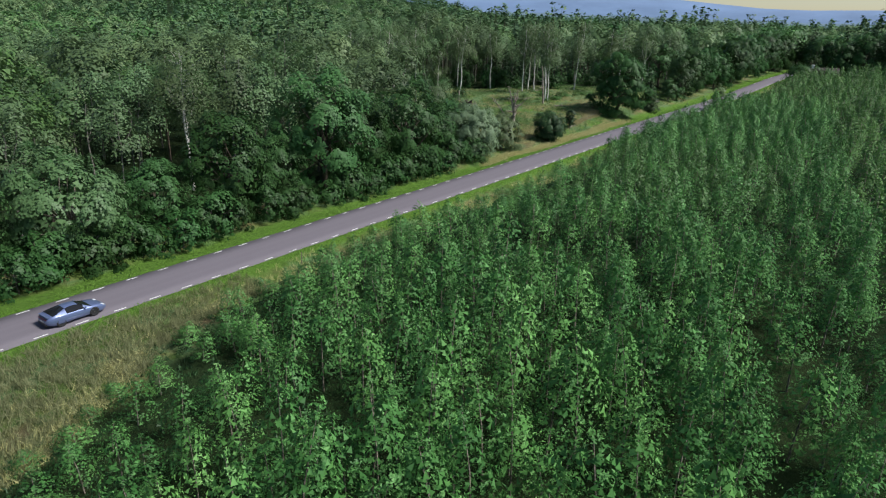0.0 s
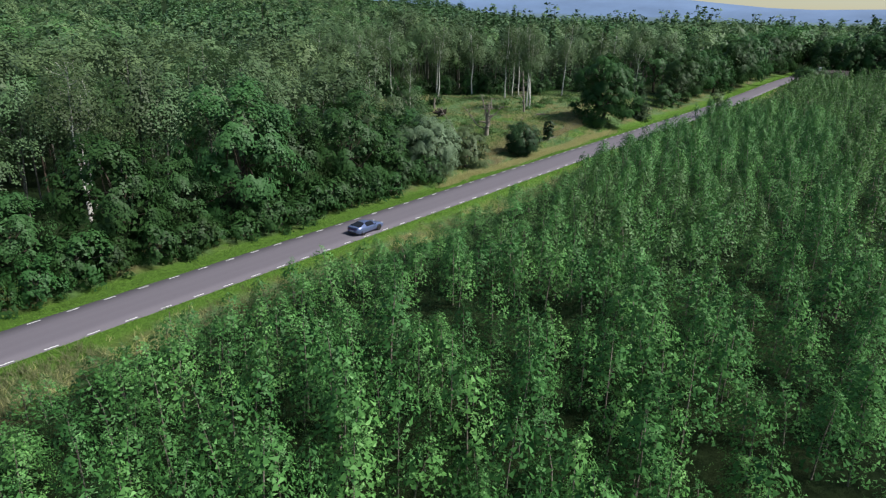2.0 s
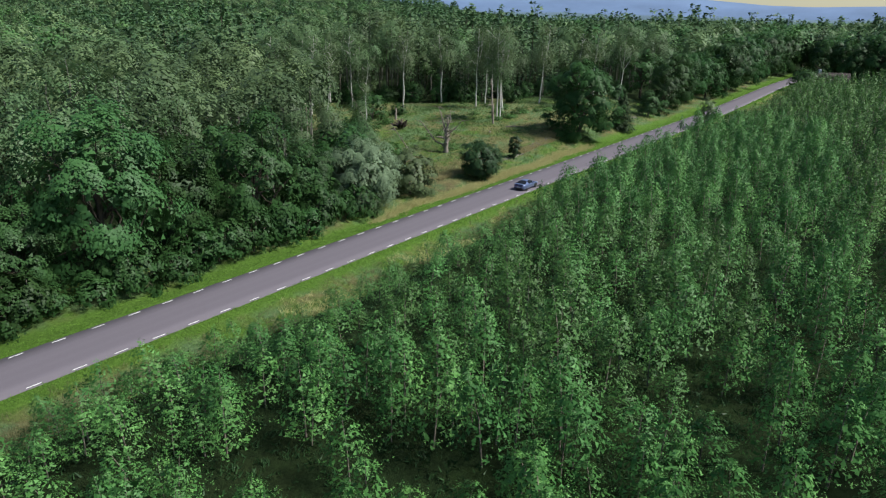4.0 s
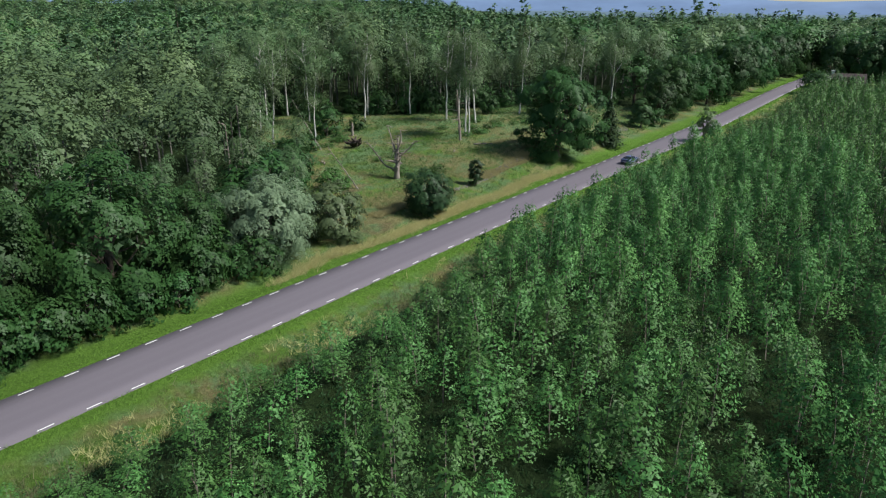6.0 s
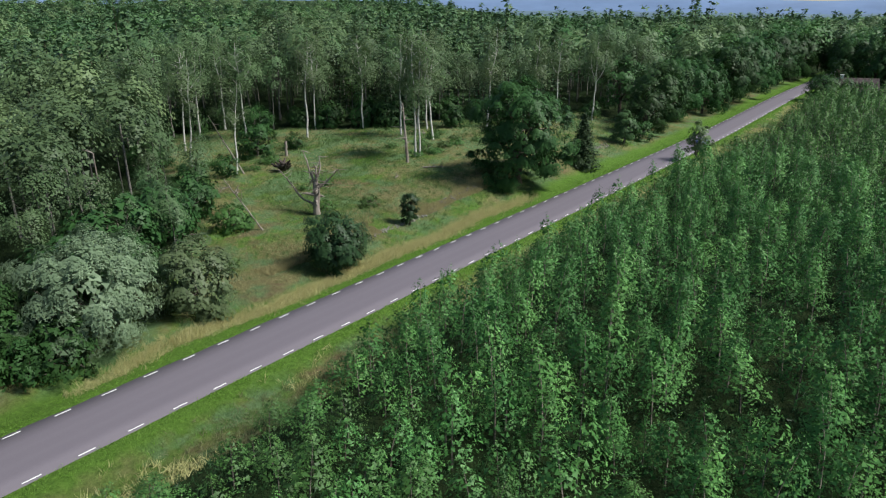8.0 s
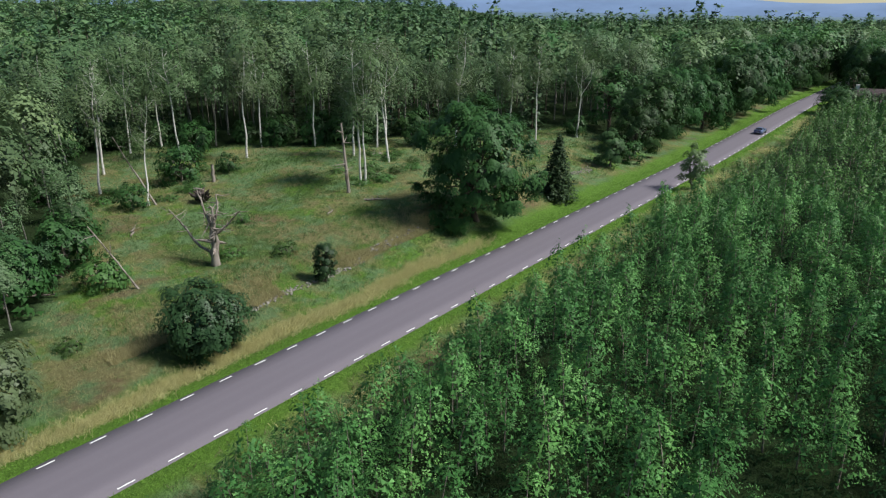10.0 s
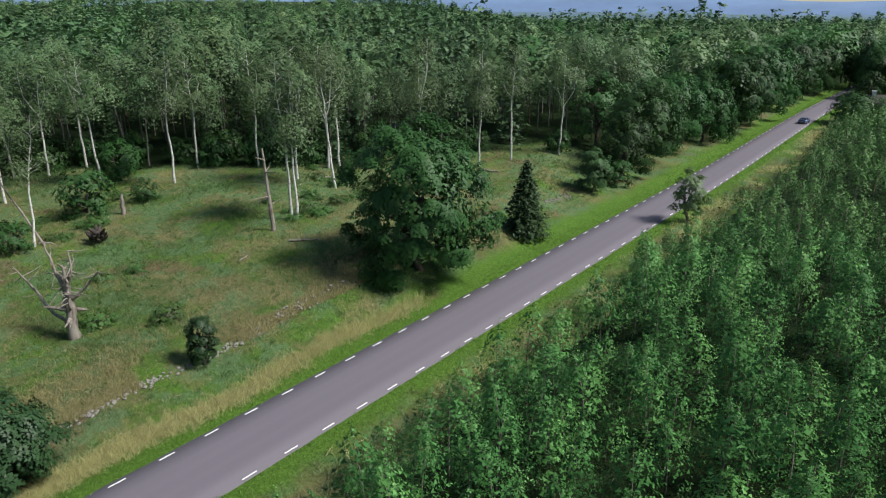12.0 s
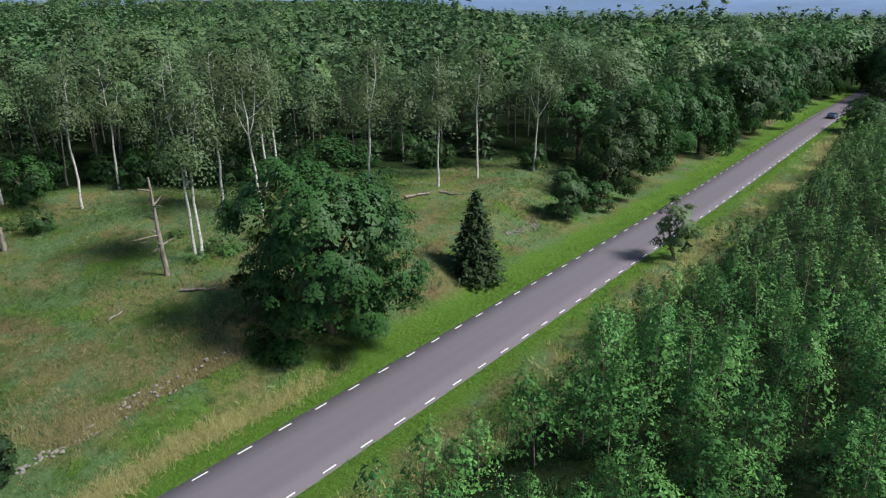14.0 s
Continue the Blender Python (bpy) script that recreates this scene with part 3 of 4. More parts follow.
def build_special_trees():
    plant("oak", oak_shape(14, 15.4, 6.6, -0.8, 170, 0.24, 0.17, 330, None, None, 0.42, 26), -8.9, 155.7, "large dark green oak beside the road at the meadow's edge", "tree")
    plant("spruce", spruce_shape(5, 8.3, 3.0, 28, 15, 16, 0.40), -7.6, 173.1, "small dark green spruce on the grass verge", "tree")
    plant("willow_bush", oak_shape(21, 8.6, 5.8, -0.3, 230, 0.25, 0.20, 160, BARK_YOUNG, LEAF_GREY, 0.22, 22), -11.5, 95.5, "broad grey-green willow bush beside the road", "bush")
    plant("willow_bush", oak_shape(22, 6.4, 3.5, -0.2, 180, 0.24, 0.26, 91, BARK_YOUNG, leaf("dull green leaves", (0.075, 0.125, 0.055), (0.20, 0.27, 0.13))), -9.4, 103.2, "pale green bush beside the grey willow", "bush")
    plant("holly_bush", oak_shape(23, 6.0, 3.15, -0.3, 240, 0.20, 0.26, 120, BARK_OAK, LEAF_DARK, 0.42, 24), -7.6, 117.8, "dense rounded dark green bush by the verge", "bush")
    plant("holly_bush", oak_shape(24, 4.6, 1.1, -0.2, 520, 0.16, 0.38, 72, BARK_OAK, LEAF_DARK, 0.42, 24), -10.2, 132.4, "small upright dark green bush on the stone wall", "bush")
    plant("sallow_bush", oak_shape(25, 6.6, 2.4, -0.2, 200, 0.25, 0.30, 78, BARK_YOUNG, leaf("sallow leaves", (0.03, 0.065, 0.022), (0.09, 0.155, 0.06))), -9.5, 194.9, "rounded green sallow bush at the verge", "bush")
    plant("aspen", oak_shape(26, 7.2, 2.0, 0.2, 200, 0.23, 0.30, 65, BARK_YOUNG, leaf("aspen leaves", (0.085, 0.14, 0.055), (0.20, 0.28, 0.13))), 5.5, 190.6, "loose grey-green young aspen on the road edge", "tree")
    plant("garden_bush", oak_shape(27, 6.4, 5.6, -0.2, 60, 0.34, 0.28, 78, BARK_OAK, LEAF_BROAD), 10.8, 283, "broad green bush in front of the house", "bush")
    plant("garden_bush", oak_shape(28, 5.0, 4.0, 0.0, 80, 0.28, 0.30, 36, BARK_OAK, LEAF_OAK), 18.5, 286, "lower green bush in front of the house", "bush")
    plant("garden_tree", oak_shape(29, 9.5, 3.6, 0.8, 80, 0.28, 0.28, 40), 8.5, 321, "rounded green tree by the road bend", "tree")
    plant("holly_bush", oak_shape(30, 6.0, 3.6, -0.2, 150, 0.26, 0.26, 90, BARK_OAK, LEAF_DARK), -31.1, 112.7, "broad dark green bush at the meadow's near corner", "bush")
    plant("willow_bush", oak_shape(31, 2.8, 2.2, -0.2, 190, 0.22, 0.30, 52, BARK_YOUNG, LEAF_BRIGHT), -25.7, 118.7, "low bright green bush in the rough grass", "bush")
    plant("alder", oak_shape(32, 10.4, 5.4, -0.2, 96, 0.28, 0.24, 120, BARK_YOUNG, leaf("alder leaves", (0.040, 0.085, 0.032), (0.13, 0.205, 0.085)), lobes=18), -12.6, 29, "pale olive green alder at the edge of the woods", "tree")
    # broad trees along the road
    shapes = [oak_shape(40 + k, 14.0, 5.9, -0.2, 96, 0.28, 0.24, 112, None, LEAF_BROAD if k % 2 else None, lobes=16) for k in range(4)]
    rows = [(-12.0, 47, 0.88), (-12.6, 62.5, 1.12), (-12.2, 79, 0.98), (-12.5, 19, 0.86), (-14.5, 71, 0.88), (-14.0, 55, 0.62), (-13.0, 87.5, 0.60), (-13.0, 38.0, 0.62), (-18, 11, 1.0), (-22, 2, 1.1),
            (-10.5, 207, 0.70), (-11.5, 217, 1.08), (-11.8, 231, 1.08), (-10.2, 244, 0.86), (-10.8, 255, 1.1), (-10.4, 267, 1.2), (-10.2, 280, 1.14), (-10.4, 294, 1.12), (-11, 309, 1.12), (-10.5, 324, 1.1)]
    plainer = [oak_shape(50 + k, 14.0, 6.6, 0.0, 72, 0.35, 0.23, 110, lobes=16) for k in range(3)]
    for k, (x, y, s) in enumerate(rows):
        plant("oak", shapes[k % 4] if y < 235 else plainer[k % 3], x, y, "broad dark green oak at the edge of the woods", "tree", "oaks along the road", k * 77.0, s, random.uniform(0.95, 1.08))
    for k, (x, y, s) in enumerate([(-9, 339, 1.1), (9.5, 338, 1.0), (17, 334, 1.08), (26, 337, 1.2), (36, 334, 1.16), (46, 337, 1.22), (-3, 372, 1.1), (3.5, 366, 1.05), (57, 336, 1.2)]):
        plant("oak", plainer[k % 3], x, y, "tall dark oak where the road enters the woods", "tree", "oaks at the road's end", k * 71.0, s, 1.08)
    low = [oak_shape(60 + k, 4.2, 2.6, -0.2, 84, 0.28, 0.30, 52, BARK_YOUNG, LEAF_OAK) for k in range(3)]
    for k in range(24):
        y = 14 + 3.4 * k + random.uniform(-1, 1)
        plant("undergrowth_bush", low[k % 3], -7.7 + random.uniform(-0.9, 0.5), y, "dense dark green bush under the oaks beside the road", "bush", "bushes along the woods", k * 43.0, random.uniform(0.62, 0.95), random.uniform(0.8, 1.25))
    rim = np.array(MEADOW[3:13], float)
    for k in range(44):
        f = k * (len(rim) - 1.001) / 43
        q = rim[int(f)] + (rim[int(f) + 1] - rim[int(f)]) * (f % 1)
        x, y = q[0] + random.uniform(-9, 0.5), q[1] + random.uniform(-0.5, 8)
        if not in_meadow(x, y):
            plant("undergrowth_bush", low[k % 3], x, y, "green shrub between the birch trunks", "bush", "shrubs under the birches", k * 57.0, random.uniform(0.55, 1.35), random.uniform(0.8, 1.3))
    for k, (x, y, s) in enumerate([(-9.6, 25, 1.0), (-8.9, 33, 0.9), (-8.8, 42, 1.1), (-8.3, 53, 1.0), (-8.2, 61, 0.9), (-7.9, 71, 0.9), (-8.2, 79, 1.0), (-9.0, 86, 1.1), (-13, 88, 1.3), (-16, 96, 1.6), (-20, 100, 1.7), (-24, 104, 1.8), (-28, 111, 1.5),
                                   (-34, 119, 1.3), (-54.5, 144.3, 1.3), (-69.0, 156.1, 1.3), (-73, 158, 1.1), (-52, 151, 0.7), (-40, 181, 1.0), (-62, 168, 1.1), (-9.5, 202, 0.9), (-36, 203, 0.9), (-18, 102, 1.2), (-47, 133, 0.8), (-24, 210, 0.9)]):
        plant("undergrowth_bush", low[k % 3], x, y, "low green bush at the foot of the woods", "bush", "bushes along the woods", k * 61.0, s)


def build_brambles():
    """Low growth in the meadow."""
    rng = np.random.default_rng(61)
    low = [oak_shape(180 + k, 1.3, 1.3, -0.2, 230, 0.15, 0.34, 30, BARK_YOUNG, LEAF_BRIGHT) for k in range(3)]
    n = 0
    while n < 60:
        x, y = rng.uniform(-60, -14), rng.uniform(108, 180)
        if not in_meadow(x, y) or noise.noise(Vector((x * 0.06, y * 0.06, 2.0))) < (0.05 if x < -18 else 0.3):
            continue
        n += 1
        plant("bramble", low[n % 3], x, y, "low bright green bramble patch in the meadow", "bush", "brambles in the meadow", rng.uniform(0, 360), rng.uniform(0.45, 1.15), rng.uniform(0.5, 0.9))


def build_birches():
    shapes = [birch_shape(70 + k, 18.6, 3.6, 0.50, 78, 0.27, 30, leaf_mat=leaf("sunlit birch leaves", (0.052, 0.094, 0.034), (0.150, 0.222, 0.098), 0.5, 0.3)) for k in range(5)]
    rows = [(-79.8, 149.9, 1), (-79.3, 155.6, 1), (-68.7, 152.7, 0.98), (-56.4, 157.5, 1), (-62.8, 165.3, 0.92), (-35.4, 169.0, 1.04), (-29.0, 156.3, 1), (-28.4, 156.5, 0.93), (-47.7, 135.3, 0.8), (-69.5, 140.1, 1), (-77.9, 138.4, 1), (-42.7, 168.5, 1), (-45.7, 177.2, 1.05), (-27.5, 191.7, 0.95), (-26.4, 199.2, 0.95), (-23.0, 209.0, 0.9),
            (-35, 186, 1.05), (-44, 178, 1.0), (-55, 171, 1.0), (-25.0, 50.5, 0.98), (-27.4, 51.8, 0.92), (-29.8, 53.6, 0.95), (-58, 134, 0.95)]
    for k, (x, y, s) in enumerate(rows):
        lean = (0, -14) if k == 8 else (random.uniform(-4, 4), random.uniform(-4, 4))
        plant("birch", shapes[k % 5], x, y, "tall birch with a white trunk at the meadow's edge" if k != 8 else "leaning birch with a white trunk in the meadow", "tree", "birches round the meadow", k * 83.0, s, 1.0, lean)


def build_woods():
    """The woods behind: single trees near the openings, one mass further in."""
    rng = np.random.default_rng(9)
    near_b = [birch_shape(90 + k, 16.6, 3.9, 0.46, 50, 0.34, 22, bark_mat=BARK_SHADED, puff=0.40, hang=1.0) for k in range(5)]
    near_o = [oak_shape(100 + k, 14.2, 4.8, 0.8, 38, 0.40, 0.27, 52, None, LEAF_BROAD) for k in range(4)]
    near_s = [spruce_shape(110 + k, 16.5, 3.0, 22, 8, 4, 0.85) for k in range(2)]
    deep = {}
    for k in range(4):
        deep["b", k] = mass(canopy_shape(120 + k, 16.8, 4.4, 250, 0.62, 6, 0.8))
        deep["o", k] = mass(canopy_shape(130 + k, 14.6, 5.3, 330, 0.62, 6, 0.6))
        deep["s", k] = mass(spruce_shape(140 + k, 18.0, 3.0, 11, 6, 2, 1.5))
        deep["bmid", k] = mass(canopy_shape(124 + k, 16.8, 4.3, 640, 0.40, 7, 0.8))
        deep["omid", k] = mass(canopy_shape(134 + k, 14.8, 5.0, 660, 0.42, 7, 0.6))
    placed, count = {}, {"b": 0, "o": 0, "s": 0}
    piles = {"b": [], "o": [], "s": []}
    step = 6.2
    for i, x in enumerate(np.arange(-190, 110, step)):
        for j, y in enumerate(np.arange(-10, 470, step)):
            px, py = x + rng.uniform(-2.2, 2.2), y + rng.uniform(-2.2, 2.2)
            if not wooded(px, py) or (px > -19 and py < 340):
                continue
            bearing = math.degrees(math.atan2(-(px - 51), py))
            if bearing > 76 or bearing < -12:
                continue
            if min(math.hypot(px - a, py - b) for a, b in SOLO) < 4.5:
                continue
            edge = not wooded(px + 11, py - 9) or not wooded(px + 16, py - 3) or (px > -32 and py < 330)
            sp = noise.noise(Vector((px * 0.02, py * 0.02, 3.3)))
            u = rng.uniform()
            kind = "s" if (sp > 0.28 and u < 0.75) or (py > 230 and px < -60 and u < 0.35) else "o" if (u < 0.2 + 0.9 * noise.noise(Vector((px * 0.03, py * 0.03, 7.7))) or (py > 335 and u < 0.85) or (px > -26 and u < 0.4)) else "b"
            if edge and px < -30 and py > 118:
                kind = "b" if u < 0.7 else "s"
            s = (0.96 + 0.34 * noise.noise(Vector((px * 0.045, py * 0.045, 6.1)))) * rng.uniform(0.72, 1.22) * (1.06 if py > 335 and px > 0 else 1.0)
            if edge and 88 < py < 134 and px > -62:
                kind, s = "b", s * 0.68
            if ((edge and py < 235) or (330 < py < 342 and px < 30)) and count[kind] < 110:
                count[kind] += 1
                shape, nm, lab = {"b": (near_b, "birch", "tall light green birch in the woods"), "o": (near_o, "oak", "dark green broadleaf tree in the woods"), "s": (near_s, "spruce", "tall dark spruce in the woods")}[kind]
                plant(nm, shape[count[kind] % len(shape)], px, py, lab, "tree", {"b": "birches in the woods", "o": "broadleaf trees in the woods", "s": "spruces in the woods"}[kind], rng.uniform(0, 360), s, rng.uniform(0.92, 1.08))
            else:
                mid = "mid" if kind != "s" and px > -105 and py < 200 else ""
                piles.setdefault(kind + mid, []).append((px, py, float(land(px, py)), rng.uniform(0, 6.28), s, s * rng.uniform(0.9, 1.1), rng.integers(4)))
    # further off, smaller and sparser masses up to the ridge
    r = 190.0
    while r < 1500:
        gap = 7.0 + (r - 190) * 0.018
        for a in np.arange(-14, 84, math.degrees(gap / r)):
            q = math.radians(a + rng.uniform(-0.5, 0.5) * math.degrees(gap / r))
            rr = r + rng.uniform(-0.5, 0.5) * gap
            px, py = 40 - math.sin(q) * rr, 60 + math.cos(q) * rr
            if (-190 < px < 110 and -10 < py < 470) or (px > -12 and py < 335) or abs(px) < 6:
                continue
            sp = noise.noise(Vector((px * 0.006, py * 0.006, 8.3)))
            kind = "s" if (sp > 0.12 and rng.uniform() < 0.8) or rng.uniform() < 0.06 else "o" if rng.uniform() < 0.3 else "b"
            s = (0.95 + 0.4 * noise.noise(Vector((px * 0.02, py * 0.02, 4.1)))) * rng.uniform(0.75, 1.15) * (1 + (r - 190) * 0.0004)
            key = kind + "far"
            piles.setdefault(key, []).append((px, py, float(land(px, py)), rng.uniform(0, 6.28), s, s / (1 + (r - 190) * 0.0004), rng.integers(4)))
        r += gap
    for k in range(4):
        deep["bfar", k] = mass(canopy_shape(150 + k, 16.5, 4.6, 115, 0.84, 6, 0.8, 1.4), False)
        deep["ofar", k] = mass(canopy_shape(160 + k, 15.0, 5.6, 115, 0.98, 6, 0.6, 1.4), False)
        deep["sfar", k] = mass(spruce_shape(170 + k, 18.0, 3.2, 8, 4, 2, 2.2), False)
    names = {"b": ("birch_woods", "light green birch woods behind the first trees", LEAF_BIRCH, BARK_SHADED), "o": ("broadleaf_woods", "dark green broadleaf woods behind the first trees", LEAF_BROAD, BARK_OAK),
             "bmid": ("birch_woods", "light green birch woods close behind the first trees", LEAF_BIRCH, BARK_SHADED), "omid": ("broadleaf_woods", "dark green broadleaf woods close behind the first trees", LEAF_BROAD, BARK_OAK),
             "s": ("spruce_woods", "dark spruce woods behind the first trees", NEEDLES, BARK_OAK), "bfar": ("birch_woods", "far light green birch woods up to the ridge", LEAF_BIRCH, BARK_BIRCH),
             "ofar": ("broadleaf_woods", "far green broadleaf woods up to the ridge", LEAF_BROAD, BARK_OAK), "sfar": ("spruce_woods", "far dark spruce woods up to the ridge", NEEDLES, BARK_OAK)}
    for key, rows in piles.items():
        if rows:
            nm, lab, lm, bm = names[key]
            # far masses get a higher tone lift: distance haze put into the leaf colour
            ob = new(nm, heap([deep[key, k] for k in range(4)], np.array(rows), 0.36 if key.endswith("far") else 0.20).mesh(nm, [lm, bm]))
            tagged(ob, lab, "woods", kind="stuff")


def canopy_shape(seed, height, radius, count, size, heads=9, hang=0.7, inner=1.6):
    """The lumpy top of a tree deep in the woods: domes of foliage at uneven heights."""
    rng = np.random.default_rng(seed)
    wood, crown = Geo(), Geo()
    tube(wood, [(0, 0, 0), (0, 0, height * 0.6)], [0.17, 0.11], 3)
    i = np.arange(heads) + 0.5
    a, up = i * 2.4 + rng.uniform(0, 6), 1 - i / heads
    d = np.stack([np.cos(a) * np.sqrt(1 - up**2), np.sin(a) * np.sqrt(1 - up**2), up], 1)
    c = np.array([0, 0, height * 0.56]) + d * np.array([radius, radius, height * 0.36]) * rng.uniform(0.6, 0.85, (heads, 1))
    r = radius * rng.uniform(0.42, 0.68, heads) * (7 / heads) ** 0.4
    clump_crown(crown, c, r, count / np.sum(r * r), size, rng, 0.75, hang, 0.46, d, 0.06, 0.22)
    # a closed inner layer under the outer sprays
    clump_crown(crown, c - np.array([0, 0, 0.25]), r * 0.88, 0.55 * count / np.sum(r * r), size * inner, rng, 0.75, hang * 0.8, 0.46, d, 0.06, 0.10)
    return wood.mesh("trunk", [BARK_OAK]), crown.mesh("crown", [LEAF_OAK])


def mass(shape, stems=True):
    """The arrays of a tree, for a heap of many."""
    out = []
    for me, mat in ((shape[1], 0), (shape[0], 1)):
        if mat == 1 and not stems:
            continue
        v = np.empty(len(me.vertices) * 3)
        me.vertices.foreach_get("co", v)
        me.calc_loop_triangles()
        f = np.empty(len(me.loop_triangles) * 3, np.int32)
        me.loop_triangles.foreach_get("vertices", f)
        tone = np.zeros(len(me.vertices), np.float32)
        if "tone" in me.attributes:
            me.attributes["tone"].data.foreach_get("value", tone)
        soft = np.zeros(len(me.vertices) * 3, np.float32)
        if "soft" in me.attributes:
            me.attributes["soft"].data.foreach_get("vector", soft)
        out.append((v.reshape(-1, 3), f.reshape(-1, 3), mat, tone, soft.reshape(-1, 3)))
    for me in shape:
        bpy.data.meshes.remove(me)
    return out


def heap(kinds, rows, lift=0.0, vary=0.85):
    """Copies of the kinds at rows of x, y, z, turn, width, height, kind, joined."""
    g = Geo()
    for k, arrays in enumerate(kinds):
        r = rows[rows[:, 6] == k]
        if not len(r):
            continue
        c, s = np.cos(r[:, 3])[:, None], np.sin(r[:, 3])[:, None]
        for v, f, mat, own, soft in arrays:
            x = (v[None, :, 0] * c - v[None, :, 1] * s) * r[:, 4, None] + r[:, 0, None]
            y = (v[None, :, 0] * s + v[None, :, 1] * c) * r[:, 4, None] + r[:, 1, None]
            z = v[None, :, 2] * r[:, 5, None] + r[:, 2, None]
            g.add(np.stack([x, y, z], -1), (f[None] + (np.arange(len(r)) * len(v))[:, None, None]).reshape(-1, 3), mat,
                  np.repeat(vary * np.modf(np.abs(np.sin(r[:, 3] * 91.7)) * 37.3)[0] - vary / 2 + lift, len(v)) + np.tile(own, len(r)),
                  np.stack([soft[None, :, 0] * c - soft[None, :, 1] * s, soft[None, :, 0] * s + soft[None, :, 1] * c, soft[None, :, 2] + 0 * c], -1).reshape(-1, 3))
    return g


SOLO = [(-79.8, 149.9), (-79.3, 155.6), (-68.7, 152.7), (-56.4, 157.5), (-62.8, 165.3), (-35.4, 169.0), (-29.0, 156.3), (-28.4, 156.5), (-47.7, 135.3), (-69.5, 140.1), (-77.9, 138.4), (-42.7, 168.5), (-45.7, 177.2), (-27.5, 191.7), (-26.4, 199.2), (-23.0, 209.0), (-27.4, 152.4), (-21.9, 128.3), (-36.9, 109.0), (-25.0, 50.5), (-27.4, 51.8), (-29.8, 53.6), (-21.5, 51.0)]


def plantation_edge(y):
    """The plantation's border on the road side, wider at the near end."""
    return 7.4 + 8.5 * smooth(34, 8, y) + 0.6 * np.sin(y * 0.21) + 0.8 * np.sin(y * 0.083 + 1) + 0.6 * smooth(165, 185, y) + 0.4 * smooth(120, 90, y)


def build_plantation():
    rng = np.random.default_rng(17)
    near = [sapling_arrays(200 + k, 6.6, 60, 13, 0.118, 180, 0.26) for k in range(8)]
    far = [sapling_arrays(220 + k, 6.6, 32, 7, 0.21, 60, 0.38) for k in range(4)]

    def arrays(pair):
        out = []
        for g, mat in ((pair[0], 0), (pair[1], 1)):
            base = 0
            for v, (f, _), tone, soft in zip(g.v, g.f, g.tone, g.soft):
                f = f - base
                base += len(v)
                out.append((v, np.concatenate([f[:, :3], f[:, [0, 2, 3]]]) if f.shape[1] == 4 else f, mat, tone, soft))
        return out
    # joined arrays per kind, then one heap
    rows_n, rows_f, single = [], [], []
    step = 2.38
    for x in np.arange(6, 62, step):
        for y in np.arange(4, 312, step):
            px, py = x + rng.uniform(-1.1, 1.1), y + rng.uniform(-1.1, 1.1)
            edge = float(px - plantation_edge(py))
            if edge < 0.9 * float(smooth(112, 130, py)) or rng.uniform() < 0.05 or px > 55 - 0.028 * py:
                continue
            if py > 276 and px < 24 + (py - 276):
                continue
            if edge < 4.0 and rng.uniform() > (0.85 if 125 < py < 182 else 0.5) + edge * 0.15:
                continue
            clump = noise.noise(Vector((px * 0.11, py * 0.11, 1.0)))
            brow = float(np.interp(py, (20, 40, 75, 95, 120, 150, 165, 175, 186, 205, 240), (2.6, 3.2, 3.8, 4.6, 5.7, 7.2, 7.4, 5.4, 3.9, 4.2, 5.2)))
            rise = min(7.4, brow * min(1.0, 0.27 + 0.21 * edge) + 0.28 * max(0.0, edge - 3.0)) - float(bank(px, py))
            h = max(1.2, rise) / 6.7 * (0.90 + 0.26 * clump + rng.uniform(-0.28, 0.26))
            if clump < -0.35 and rng.uniform() < 0.35:
                continue
            wide = 0.62 + 0.78 * h + rng.uniform(-0.16, 0.24)
            row = (px, py, float(land(px, py)), rng.uniform(0, 6.28), wide, h)
            if 62 < py < 98 and px < 40 and len(single) < 290:
                single.append((*row, rng.integers(8)))
            elif py < 178 and px < 58 - 0.17 * (py - 20):
                rows_n.append((*row, rng.integers(8)))
            else:
                rows_f.append((*row, rng.integers(4)))
    crowns = [(a.mesh("crown", [LEAF_SAPLING]), b.mesh("trunk", [BARK_YOUNG])) for a, b in near]
    for x, y, z, turn, w, h, k in single:
        root = new("young_birch")
        root.empty_display_size = 0.3
        root.matrix_basis = pose(x, y, z, 0, 0, math.degrees(turn)) @ Matrix.Diagonal((w, w, h, 1))
        part("crown", crowns[int(k)][0], None, root)
        part("trunk", crowns[int(k)][1], None, root)
        tagged(root, "slender green young birch in a dense plantation", "tree", "young birches in the plantation")
    for kinds, rows, lab in ((near, rows_n, "dense plantation of green young birches beside the road"), (far, rows_f, "dense plantation of green young birches towards the house")):
        # far saplings get a paler tone: the brighter light there painted into the leaves
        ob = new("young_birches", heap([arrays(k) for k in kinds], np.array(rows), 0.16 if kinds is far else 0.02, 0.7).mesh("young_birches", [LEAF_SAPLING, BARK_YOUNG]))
        tagged(ob, lab, "trees", kind="stuff")


